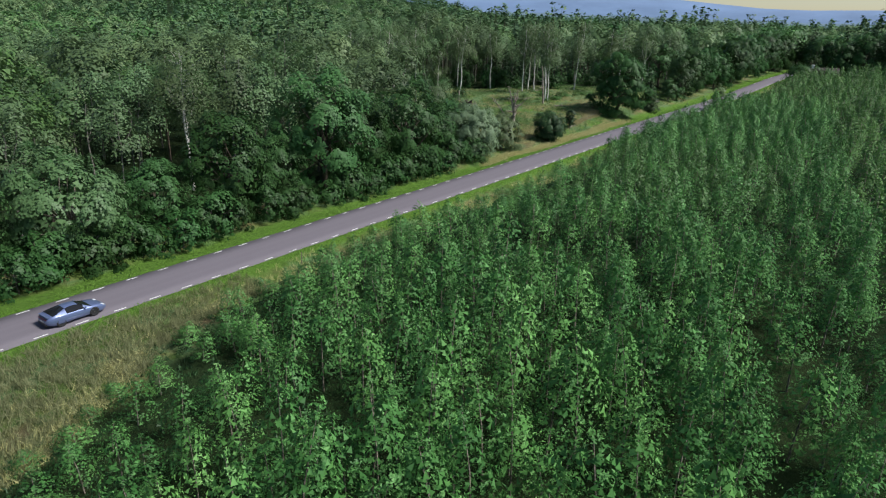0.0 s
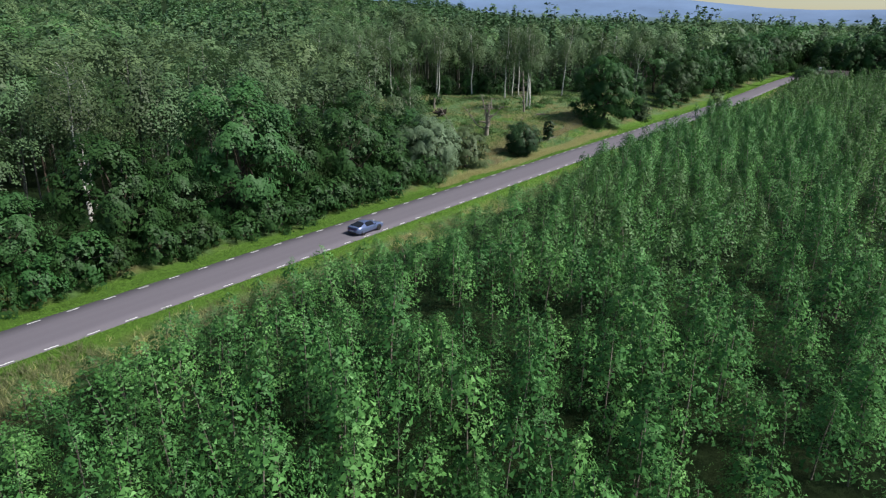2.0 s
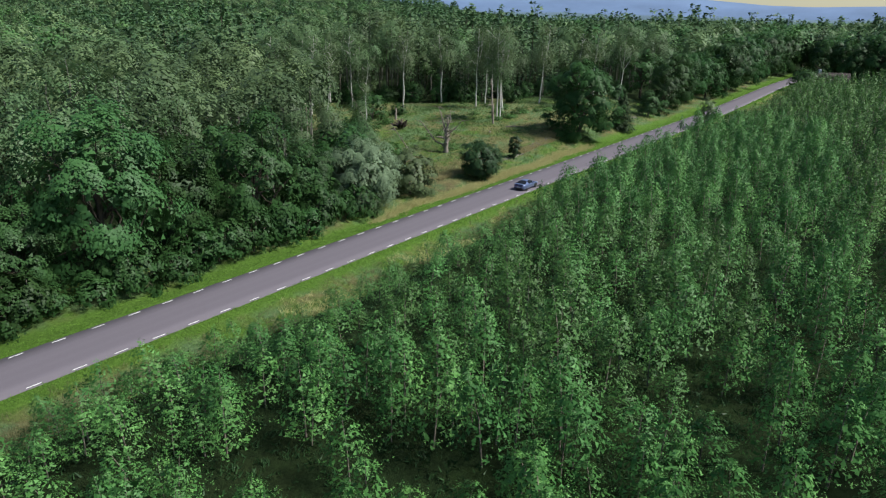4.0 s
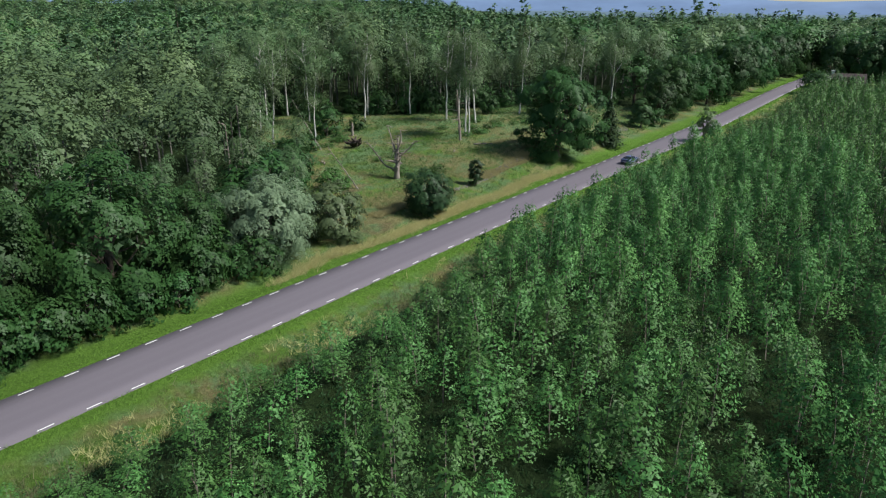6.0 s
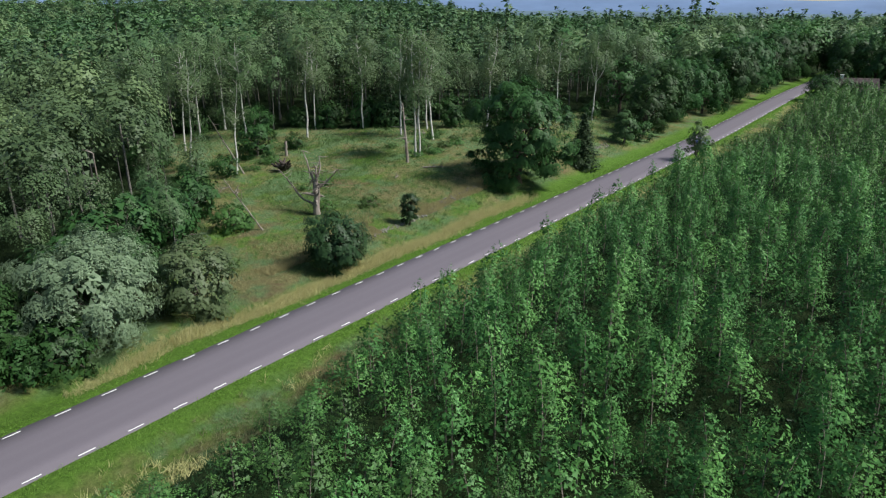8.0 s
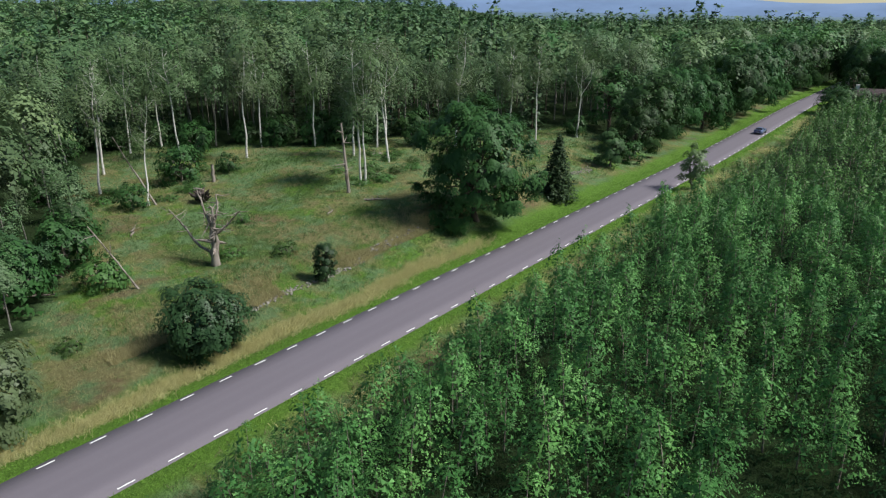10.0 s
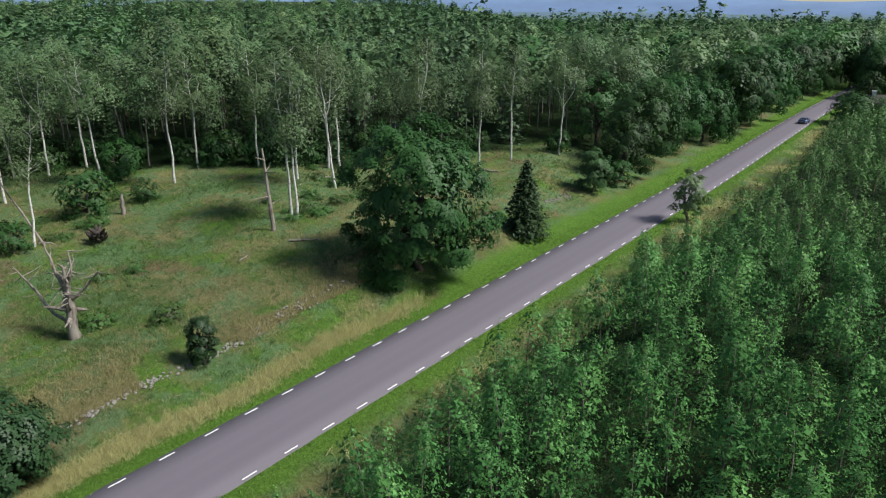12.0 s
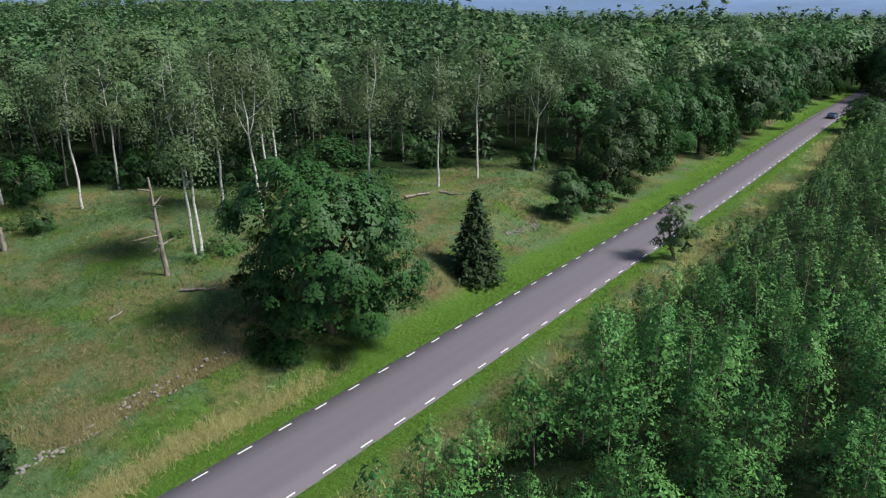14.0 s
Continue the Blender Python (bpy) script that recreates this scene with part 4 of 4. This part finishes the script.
# ---- grass ----
def blades(name, x, y, height, lab, mat, seed, slim=0.05, fan=0.45, each=8):
    """Tufts: a few blades that splay from one root."""
    rng = np.random.default_rng(seed)
    x, y, height = (np.repeat(q, each) for q in (x, y, height))
    n = len(x)
    way = unit(np.tile([0, 0, 1.0], (n, 1)) + rng.normal(size=(n, 3)) * np.array([fan, fan, 0.1]))
    root = np.stack([x + rng.normal(size=n) * 0.14, y + rng.normal(size=n) * 0.14, land(x, y)], -1)
    g = Geo()
    leaves(g, root + way * (height * 0.33)[:, None], rng.normal(size=(n, 3)) * np.array([1, 1, 0.2]) + np.array([0, 0, 0.35]), height, rng, slim, 0, way)
    tagged(new(name, g.mesh(name, [mat])), lab, "grass", kind="stuff")


def patch(x, y, scale, seed):
    return np.array([noise.noise(Vector((a * scale, b * scale, seed))) for a, b in zip(x, y)])


def build_grass():
    rng = np.random.default_rng(31)
    n = 9000
    side = rng.choice([-1, 1], n)
    x, y = side * (2.98 + rng.exponential(1.1, n)), rng.uniform(-5, 325, n)
    ok = np.abs(x) < 8
    blades("verge_grass", x[ok], y[ok], rng.uniform(0.10, 0.26, ok.sum()), "short bright green grass along the road edge", GRASS, 1, 0.07, 0.6)
    n = 6000
    y = 90 + 64 * rng.beta(1.6, 1.6, n)
    x = -5.5 + rng.normal(size=n) * 0.6 + 0.4 * np.sin(y * 0.3)
    blades("tall_grass", x, y, rng.uniform(0.35, 0.8, n), "tall straw-coloured grass along the verge", HAY, 2, 0.020, 0.3)
    n = 7000
    y = rng.uniform(0, 290, n)
    x = plantation_edge(y) + 1.0 - rng.exponential(1.5, n)
    p = patch(x, y, 0.12, 4)
    ok = (x > 4.4) & (p > 0.02)
    blades("tall_grass", x[ok], y[ok], rng.uniform(0.35, 0.8, ok.sum()), "tall straw-coloured grass beside the plantation", HAY, 3, 0.032, 0.3)
    ok = (x > 4.0) & (p <= 0.05)
    blades("tall_grass", x[ok], y[ok], rng.uniform(0.3, 0.7, ok.sum()), "tall green grass beside the plantation", PALE_WEEDS, 8, 0.03, 0.35)
    n = 36000
    x, y = rng.uniform(-84, -6, n), rng.uniform(99, 216, n)
    p = patch(x, y, 0.07, 7) + 0.2 * rng.normal(size=n)
    ok = in_meadow(x, y)
    a, b = ok & (p > 0.05), ok & (p < -0.06)
    blades("meadow_grass", x[a], y[a], rng.uniform(0.22, 0.62, a.sum()), "rough green grass and weeds in the meadow", WEEDS, 4, 0.045, 0.5)
    blades("meadow_grass", x[b], y[b], rng.uniform(0.2, 0.4, b.sum()), "dry straw-coloured grass patches in the meadow", HAY, 5, 0.035, 0.4)
    n = 8000
    x, y = -10.5 - rng.exponential(2.2, n), rng.uniform(112, 152, n)
    ok = patch(x, y, 0.13, 12) > -0.1
    blades("tall_grass", x[ok], y[ok], rng.uniform(0.3, 0.6, ok.sum()), "dry straw-coloured grass behind the stone wall", HAY, 9, 0.032, 0.35)
    n = 6000
    x, y = rng.uniform(4, 22, n), rng.uniform(-2, 36, n)
    ok = x < plantation_edge(y) + 1
    blades("weeds", x[ok], y[ok], rng.uniform(0.4, 1.0, ok.sum()), "pale tall weeds on the rough verge", PALE_WEEDS, 6, 0.03, 0.3)
    n = 24000
    y = rng.uniform(5, 190, n)
    x = plantation_edge(y) + rng.uniform(-0.5, 34, n)
    blades("undergrowth", x, y, rng.uniform(0.18, 0.42, n), "dark green herbs and brambles under the young birches", LEAF_DARK, 7, 0.13, 0.8, 6)


# ---- dead wood, stones, house, car ----
def build_dead_wood():
    rng = np.random.default_rng(41)

    def dead_tree(name, x, y, label, stems, twigs):
        root = new(name)
        root.matrix_basis = pose(x, y, float(land(x, y)) - 0.1)
        tagged(root, label, "dead tree")
        for k, (pts, r0, r1) in enumerate(stems):
            g = Geo()
            p = np.array(pts, float)
            t = np.linspace(0, len(p) - 1, 3 * len(p))
            q = np.stack([np.interp(t, range(len(p)), p[:, c]) for c in range(3)], 1) + rng.normal(size=(len(t), 3)) * r0 * 0.14
            tube(g, q, np.linspace(r0, r1, len(t)) * rng.uniform(0.85, 1.15, len(t)), 7)
            for _ in range(twigs):
                i = rng.integers(len(q) // 3, len(q))
                e = q[i] + rng.normal(size=3) * np.array([0.9, 0.9, 0.5])
                tube(g, [q[i], (q[i] + e) / 2 + rng.normal(size=3) * 0.08, e], [r1 * 0.8 + 0.02, r1 * 0.5 + 0.012, 0.01], 4)
            part("trunk" if k == 0 else "limb", g, DEADWOOD, root, smooth_faces=True)
    dead_tree("dead_tree", -21.9, 128.3, "bare weathered dead tree with broken limbs in the meadow",
              [([(0, 0, 0), (0.1, 0, 2), (-0.1, 0.1, 4.6)], 0.50, 0.30), ([(0, 0.1, 3.6), (0.3, 0.0, 5.0), (0.2, 0.1, 6.2)], 0.20, 0.10), ([(-0.1, 0.1, 3.0), (-0.7, 0.3, 4.2), (-0.8, 0.4, 5.4)], 0.16, 0.07), ([(0.1, 0, 2.4), (0.9, -0.3, 3.2), (1.1, -0.3, 4.2)], 0.14, 0.06), ([(-0.1, 0.1, 4.0), (-0.6, -0.2, 5.6), (-1.3, -0.4, 8.0)], 0.19, 0.05), ([(-0.1, 0.1, 4.2), (0.5, 0.5, 5.8), (0.4, 0.6, 7.4)], 0.17, 0.05),
               ([(0, 0.1, 3.2), (1.2, 0.9, 4.3), (2.4, 1.6, 5.8)], 0.15, 0.04), ([(0, 0, 1.2), (-2.0, -0.6, 2.0), (-3.6, -1.2, 4.2), (-4.6, -1.8, 5.6)], 0.18, 0.04)], 9)
    dead_tree("dead_tree", -27.4, 152.4, "broken grey dead spruce stem standing in the meadow", [([(0, 0, 0), (-0.3, 0, 4), (-0.9, 0.1, 9.2)], 0.28, 0.1)], 16)
    dead_tree("dead_tree", -36.5, 109, "bare grey pole of a dead tree", [([(0, 0, 0), (0.1, 0, 5), (0, 0.1, 9.5)], 0.16, 0.07)], 5)
    dead_tree("dead_tree", -49.1, 146.3, "short broken stump of a dead birch", [([(0, 0, 0), (0.05, 0, 1.2), (0.0, 0.1, 2.6)], 0.26, 0.2)], 0)
    dead_tree("dead_tree", -47.3, 136.2, "pale leaning dead birch stem in the meadow", [([(0, 0, 0), (-2.0, -1.0, 4), (-4.2, -2.4, 9)], 0.16, 0.05)], 4)
    dead_tree("dead_tree", -22.4, 120.3, "thin pale leaning dead stem in the meadow", [([(0, 0, 0), (-1.6, -0.8, 2.6), (-3.6, -2.0, 6)], 0.12, 0.04)], 4)
    root = new("tree_stump")
    root.matrix_basis = pose(-42.3, 139.8, float(land(-42.3, 139.8)))
    g = Geo()
    for k in range(22):
        a = k * 2.4
        e = np.array([math.cos(a) * rng.uniform(0.6, 1.5), math.sin(a) * 0.5, 0.9 + math.sin(a * 1.7) * rng.uniform(0.2, 1.0)])
        tube(g, [(0, 0, 0.7), e * 0.6 + rng.normal(size=3) * 0.1, e], [0.34, 0.2, 0.05], 5)
    root.scale = (1.7, 1.5, 1.2)
    part("root_plate", g, ROTTEN, root, smooth_faces=True)
    tagged(root, "dark uprooted stump with a torn root plate", "stump")
    for x, y, turn, long, thick, lab in [(-22.4, 152.6, 40, 3.4, 0.13, "pale"), (-25.9, 185.7, 75, 4.0, 0.2, "grey"), (-23.8, 189.5, 10, 3.0, 0.18, "grey"), (-24, 146, 120, 2.2, 0.09, "pale"), (-29, 113, 55, 5.0, 0.14, "pale"), (-38, 128, 150, 3.4, 0.12, "pale"),
                                         (-33, 117, 20, 3.0, 0.1, "pale"), (-40, 171, 80, 2.6, 0.2, "grey")]:
        g = Geo()
        p = np.stack([np.linspace(-long / 2, long / 2, 7), rng.normal(size=7) * 0.08, thick + rng.uniform(0, 0.12, 7)], 1)
        tube(g, p, np.linspace(thick, thick * 0.5, 7), 7)
        for k in range(4):
            tube(g, [p[k + 2], p[k + 2] + rng.normal(size=3) * 0.3 + np.array([0, 0, 0.4])], [thick * 0.35, 0.015], 4)
        ob = new("log", g.mesh("log", [DEADWOOD], True))
        ob.matrix_basis = pose(x, y, float(land(x, y)) - 0.03, 0, 0, turn)
        tagged(ob, lab + " fallen log lying in the meadow grass", "log", "fallen logs")


def stone_shape(seed):
    rng = np.random.default_rng(seed)
    bm = bmesh.new()
    bmesh.ops.create_icosphere(bm, subdivisions=1, radius=1.0)
    for v in bm.verts:
        v.co *= 1 + rng.uniform(-0.22, 0.2)
        v.co.z *= 0.7
    me = bpy.data.meshes.new("stone")
    bm.to_mesh(me)
    bm.free()
    me.materials.append(STONE)
    return me


def build_stone_walls():
    rng = np.random.default_rng(55)
    shapes = [stone_shape(k) for k in range(7)]
    for label, ends, count in (("tumbled grey dry stone wall along the meadow", ((-10.4, 121), (-11.4, 148.5)), 290), ("low ruined dry stone wall by the verge", ((-10.6, 183.0), (-10.7, 190.4)), 80)):
        (x0, y0), (x1, y1) = ends
        root = new("stone_wall")
        root.matrix_basis = pose(x0, y0, float(land(x0, y0)))
        tagged(root, label, "stone wall", kind="structure")
        for _ in range(count):
            f = rng.uniform()
            full = float(smooth(0.3, 0.9, f)) * 0.35 + 0.12
            x, y = (x1 - x0) * f + rng.normal() * (0.22 + 0.3 * full), (y1 - y0) * f
            s = rng.uniform(0.08, 0.18)
            z = float(land(x0 + x, y0 + y) - land(x0, y0)) + rng.uniform(0, full) * max(0, 1 - abs(rng.normal()) * 0.6)
            st = part("stone", shapes[rng.integers(7)], None, root, m=pose(x, y, z + s * 0.1, rng.uniform(-25, 25), rng.uniform(-25, 25), rng.uniform(0, 360)) @ Matrix.Scale(s, 4))


def build_house():
    house = new("house")
    house.matrix_basis = pose(15.5, 300, float(land(15.5, 300)) - 0.1, 0, 0, 14)
    tagged(house, "dark timber house with a steep roof, white windows and chimney", "house")
    w, d, h, ridge = 5.0, 3.6, 2.5, 4.9
    g = Geo()
    box(g, (-w, -d, 0), (w, d, h))
    for s in (-1, 1):
        g.add([(s * w, -d, h), (s * w, d, h), (s * w, 0, ridge)], [(0, 1, 2)])
    part("wall", g, TIMBER, house)
    g = Geo()
    for s in (-1, 1):
        for k in range(12):
            y0, y1 = s * (d + 0.5) * (1 - k / 12), s * (d + 0.5) * (1 - (k + 1) / 12)
            z0, z1 = h - 0.4 + (ridge - h + 0.6) * k / 12, h - 0.4 + (ridge - h + 0.6) * (k + 1) / 12
            g.add([(-w - 0.5, y0, z0 + 0.10), (w + 0.5, y0, z0 + 0.10), (w + 0.5, y1, z1 + 0.04), (-w - 0.5, y1, z1 + 0.04), (-w - 0.5, y0, z0 - 0.05), (w + 0.5, y0, z0 - 0.05)],
                  [(0, 1, 2, 3), (4, 5, 1, 0)])
    roof = part("roof", g, ROOFING, house)
    ch = part("chimney", box(box(Geo(), (-4.2, -0.4, ridge - 0.8), (-3.4, 0.4, ridge + 1.0)), (-4.3, -0.5, ridge + 1.0), (-3.3, 0.5, ridge + 1.12)), WHITE, roof, "white plastered chimney")
    for side, at in (("x", (-3.4, -1.2, 1.2, 3.4)), ("y", (-1.5, 1.5))):
        for a in at:
            win = part("window", box(Geo(), (-0.6, -0.05, 0), (0.6, 0.02, 1.3)), PANE, house, "white-framed window",
                       m=pose(a, -d - 0.02, 1.0) if side == "x" else pose(-w - 0.02, a, 1.0, 0, 0, -90))
            g = Geo()
            for lo, hi in (((-0.68, -0.1, -0.08), (-0.58, 0, 1.38)), ((0.58, -0.1, -0.08), (0.68, 0, 1.38)), ((-0.58, -0.1, 1.28), (0.58, 0, 1.38)), ((-0.58, -0.1, -0.08), (0.58, 0, 0.02)), ((-0.03, -0.1, 0.02), (0.03, -0.03, 1.28))):
                box(g, lo, hi)
            part("window_frame", g, WHITE, win)


def build_posts():
    for x, y in ((5.6, 41.5), (9.0, 30.0)):
        g = Geo()
        tube(g, [(0, 0, -0.2), (0.02, 0, 0.6), (0.03, 0.01, 1.25)], [0.05, 0.045, 0.04], 6)
        ob = new("wooden_post", g.mesh("wooden_post", [POST_WOOD]))
        ob.matrix_basis = pose(x, y, float(land(x, y)))
        tagged(ob, "thin grey wooden post on the rough verge", "post")


def build_car():
    car = new("car")
    tagged(car, "blue-grey low sports coupe with dark windows driving on the road", "car")
    ys = np.array([-2.26, -2.2, -2.05, -1.8, -1.5, -1.15, -0.8, -0.45, -0.1, 0.2, 0.5, 0.8, 1.1, 1.45, 1.8, 2.05, 2.2, 2.27])
    half = np.interp(ys, [-2.26, -2.15, -1.7, -1.2, 0, 1.2, 1.9, 2.2, 2.27], [0.62, 0.80, 0.92, 0.94, 0.88, 0.90, 0.84, 0.66, 0.5])
    belt = np.interp(ys, [-2.26, -2.15, -1.6, -0.6, 0.7, 1.3, 1.9, 2.27], [0.60, 0.80, 0.90, 0.86, 0.82, 0.80, 0.68, 0.48])
    roof = np.interp(ys, [-2.26, -2.1, -1.9, -1.5, -0.9, -0.4, 0.0, 0.35, 1.0, 1.5, 2.0, 2.27], [0.62, 0.86, 0.92, 1.02, 1.22, 1.30, 1.29, 1.18, 0.84, 0.80, 0.68, 0.50])
    sill = np.interp(ys, [-2.27, -2.0, -1.8, 1.8, 2.27], [0.38, 0.24, 0.18, 0.18, 0.26])
    rings = []
    for y, w, b, r, s in zip(ys, half, belt, roof, sill):
        up = max(0.0, r - b)
        top_w = w * (0.93 - 0.42 * min(1, up / 0.42))
        side = [(0, s), (w * 0.86, s), (w * 0.97, s + 0.10), (w, (s + b) / 2 + 0.05), (w * 0.985, b - 0.05), (w * 0.93, b + 0.005), (top_w + (w * 0.93 - top_w) * 0.35, b + up * 0.62), (top_w, b + up * 0.9), (top_w * 0.6, r), (0, r + 0.012)]
        rings.append([(x, y, z) for x, z in side] + [(-x, y, z) for x, z in side[-2:0:-1]])
    v = np.array(rings)
    k, n = v.shape[:2]
    geos = {q: Geo() for q in ("body", "windscreen", "rear_window", "side_window_a", "side_window_b")}
    faces = {q: [] for q in geos}
    for i in range(k - 1):
        ym = (ys[i] + ys[i + 1]) / 2
        for j in range(n):
            f = (i * n + j, i * n + (j + 1) % n, (i + 1) * n + (j + 1) % n, (i + 1) * n + j)
            jj = j if j < 9 else 17 - j
            q = "body"
            if 7 <= jj <= 8 and 0.3 < ym < 1.0:
                q = "windscreen"
            elif 7 <= jj <= 8 and -1.7 < ym < -0.75:
                q = "rear_window"
            elif 5 <= jj <= 6 and -0.85 < ym < 0.55:
                q = "side_window_a" if j < 9 else "side_window_b"
            faces[q].append(f)
    mats = {"body": CAR_PAINT}
    for q, fs in faces.items():
        geos[q].add(v, fs)
        if q == "body":
            geos[q].add(v[0], np.arange(n)[None]).add(v[-1], np.arange(n)[None, ::-1])
        part(q.rsplit("_", 1)[0] if q.startswith("side") else q, geos[q], mats.get(q, CAR_GLASS), car, "" if q == "body" else "dark tinted glass", True)
    for me in [c.data for c in car.children]:
        bm = bmesh.new()
        bm.from_mesh(me)
        bmesh.ops.delete(bm, geom=[q for q in bm.verts if not q.link_faces], context="VERTS")
        bmesh.ops.recalc_face_normals(bm, faces=bm.faces)
        bm.to_mesh(me)
        bm.free()
    part("spoiler", box(Geo(), (-0.72, -2.16, 0.90), (0.72, -1.92, 0.935)), CAR_PAINT, car)
    part("tail_lamp", box(Geo(), (-0.66, -2.245, 0.715), (0.66, -2.19, 0.74)), RED_LAMP, car, "red light bar")
    part("rear_diffuser", box(Geo(), (-0.62, -2.275, 0.26), (0.62, -2.1, 0.42)), TRIM, car)
    part("number_plate", box(Geo(), (-0.26, -2.285, 0.50), (0.26, -2.25, 0.60)), PLATE, car)
    for s in (-1, 1):
        bm = bmesh.new()
        bmesh.ops.create_uvsphere(bm, u_segments=12, v_segments=8, radius=0.13)
        me = bpy.data.meshes.new("headlamp")
        bm.to_mesh(me)
        bm.free()
        me.materials.append(CLEAR_LAMP)
        part("headlamp", me, None, car, "clear oval headlamp", m=pose(s * 0.62, 1.98, 0.63, -35) @ Matrix.Diagonal((1, 1.3, 0.6, 1)))
        g = Geo()
        box(g, (0.86, 0.50, 0.88), (1.02, 0.60, 1.0))
        if s < 0:
            g.v[0][:, 0] *= -1
            g.f[0] = (g.f[0][0][:, ::-1], 0)
        part("mirror", g, CAR_PAINT, car)
    wheels = []
    for x in (-0.80, 0.80):
        for y in (-1.28, 1.20):
            s = 1 if x > 0 else -1
            a = np.arange(20) * 2 * np.pi / 20
            prof = [(-0.10, 0.24), (-0.125, 0.30), (-0.10, 0.335), (0.0, 0.342), (0.10, 0.335), (0.125, 0.30), (0.10, 0.24)]
            tv = np.array([[(px, math.cos(q) * r, math.sin(q) * r) for q in a] for px, r in prof])
            f = [(i * 20 + j, i * 20 + (j + 1) % 20, (i + 1) * 20 + (j + 1) % 20, (i + 1) * 20 + j) for i in range(6) for j in range(20)]
            wheel = part("wheel", Geo().add(tv, f), RUBBER, car, "black tyre", True, pose(x, y, 0.342))
            g = Geo()
            for q in range(5):
                an = q * 2 * math.pi / 5
                box(g, (0.06 * s - 0.015, -0.03, 0.03), (0.06 * s + 0.035, 0.03, 0.245), 0, Matrix.Rotation(an, 4, "X"))
            tube(g, [(0.02 * s, 0, 0), (0.10 * s, 0, 0)], [0.06, 0.05], 10)
            part("rim", g, RIM, wheel, "grey five-spoke alloy rim")
            part("wheel_arch", tube(Geo(), [(x - s * 0.02, y, 0.345), (x + s * 0.096, y, 0.345)], [0.37, 0.372], 20), TRIM, car)
            wheels.append((wheel, pose(x, y, 0.342)))
    return car, wheels


build_special_trees()
build_brambles()
build_birches()
build_woods()
build_plantation()
build_dead_wood()
build_house()
build_posts()
CAR, WHEELS = build_car()
build_grass()
build_stone_walls()


def motions():
    """The car goes up the road and slows towards the bend."""
    way = [(0.0, 22.0), (1.0, 44.8), (2.0, 68.2), (3.2, 97.4), (5.5, 151.0), (6.3, 169.0), (8.2, 211.0), (10.3, 252.0), (11.0, 264.0), (12.0, 279.0), (13.0, 291.0), (14.0, 300.0)]
    rows = []
    for t, y in way:
        slope = math.degrees(math.atan(float(land(0, y + 1) - land(0, y - 1)) / 2))
        rows.append((t, pose(1.38, y, float(land(0, y)) + 0.03, slope)))
    walk(CAR, rows)
    for wheel, m in WHEELS:
        walk(wheel, [(k * 0.1, m @ pose(0, 0, 0, -(k * 76.0) % 360)) for k in range(141)])


motions()
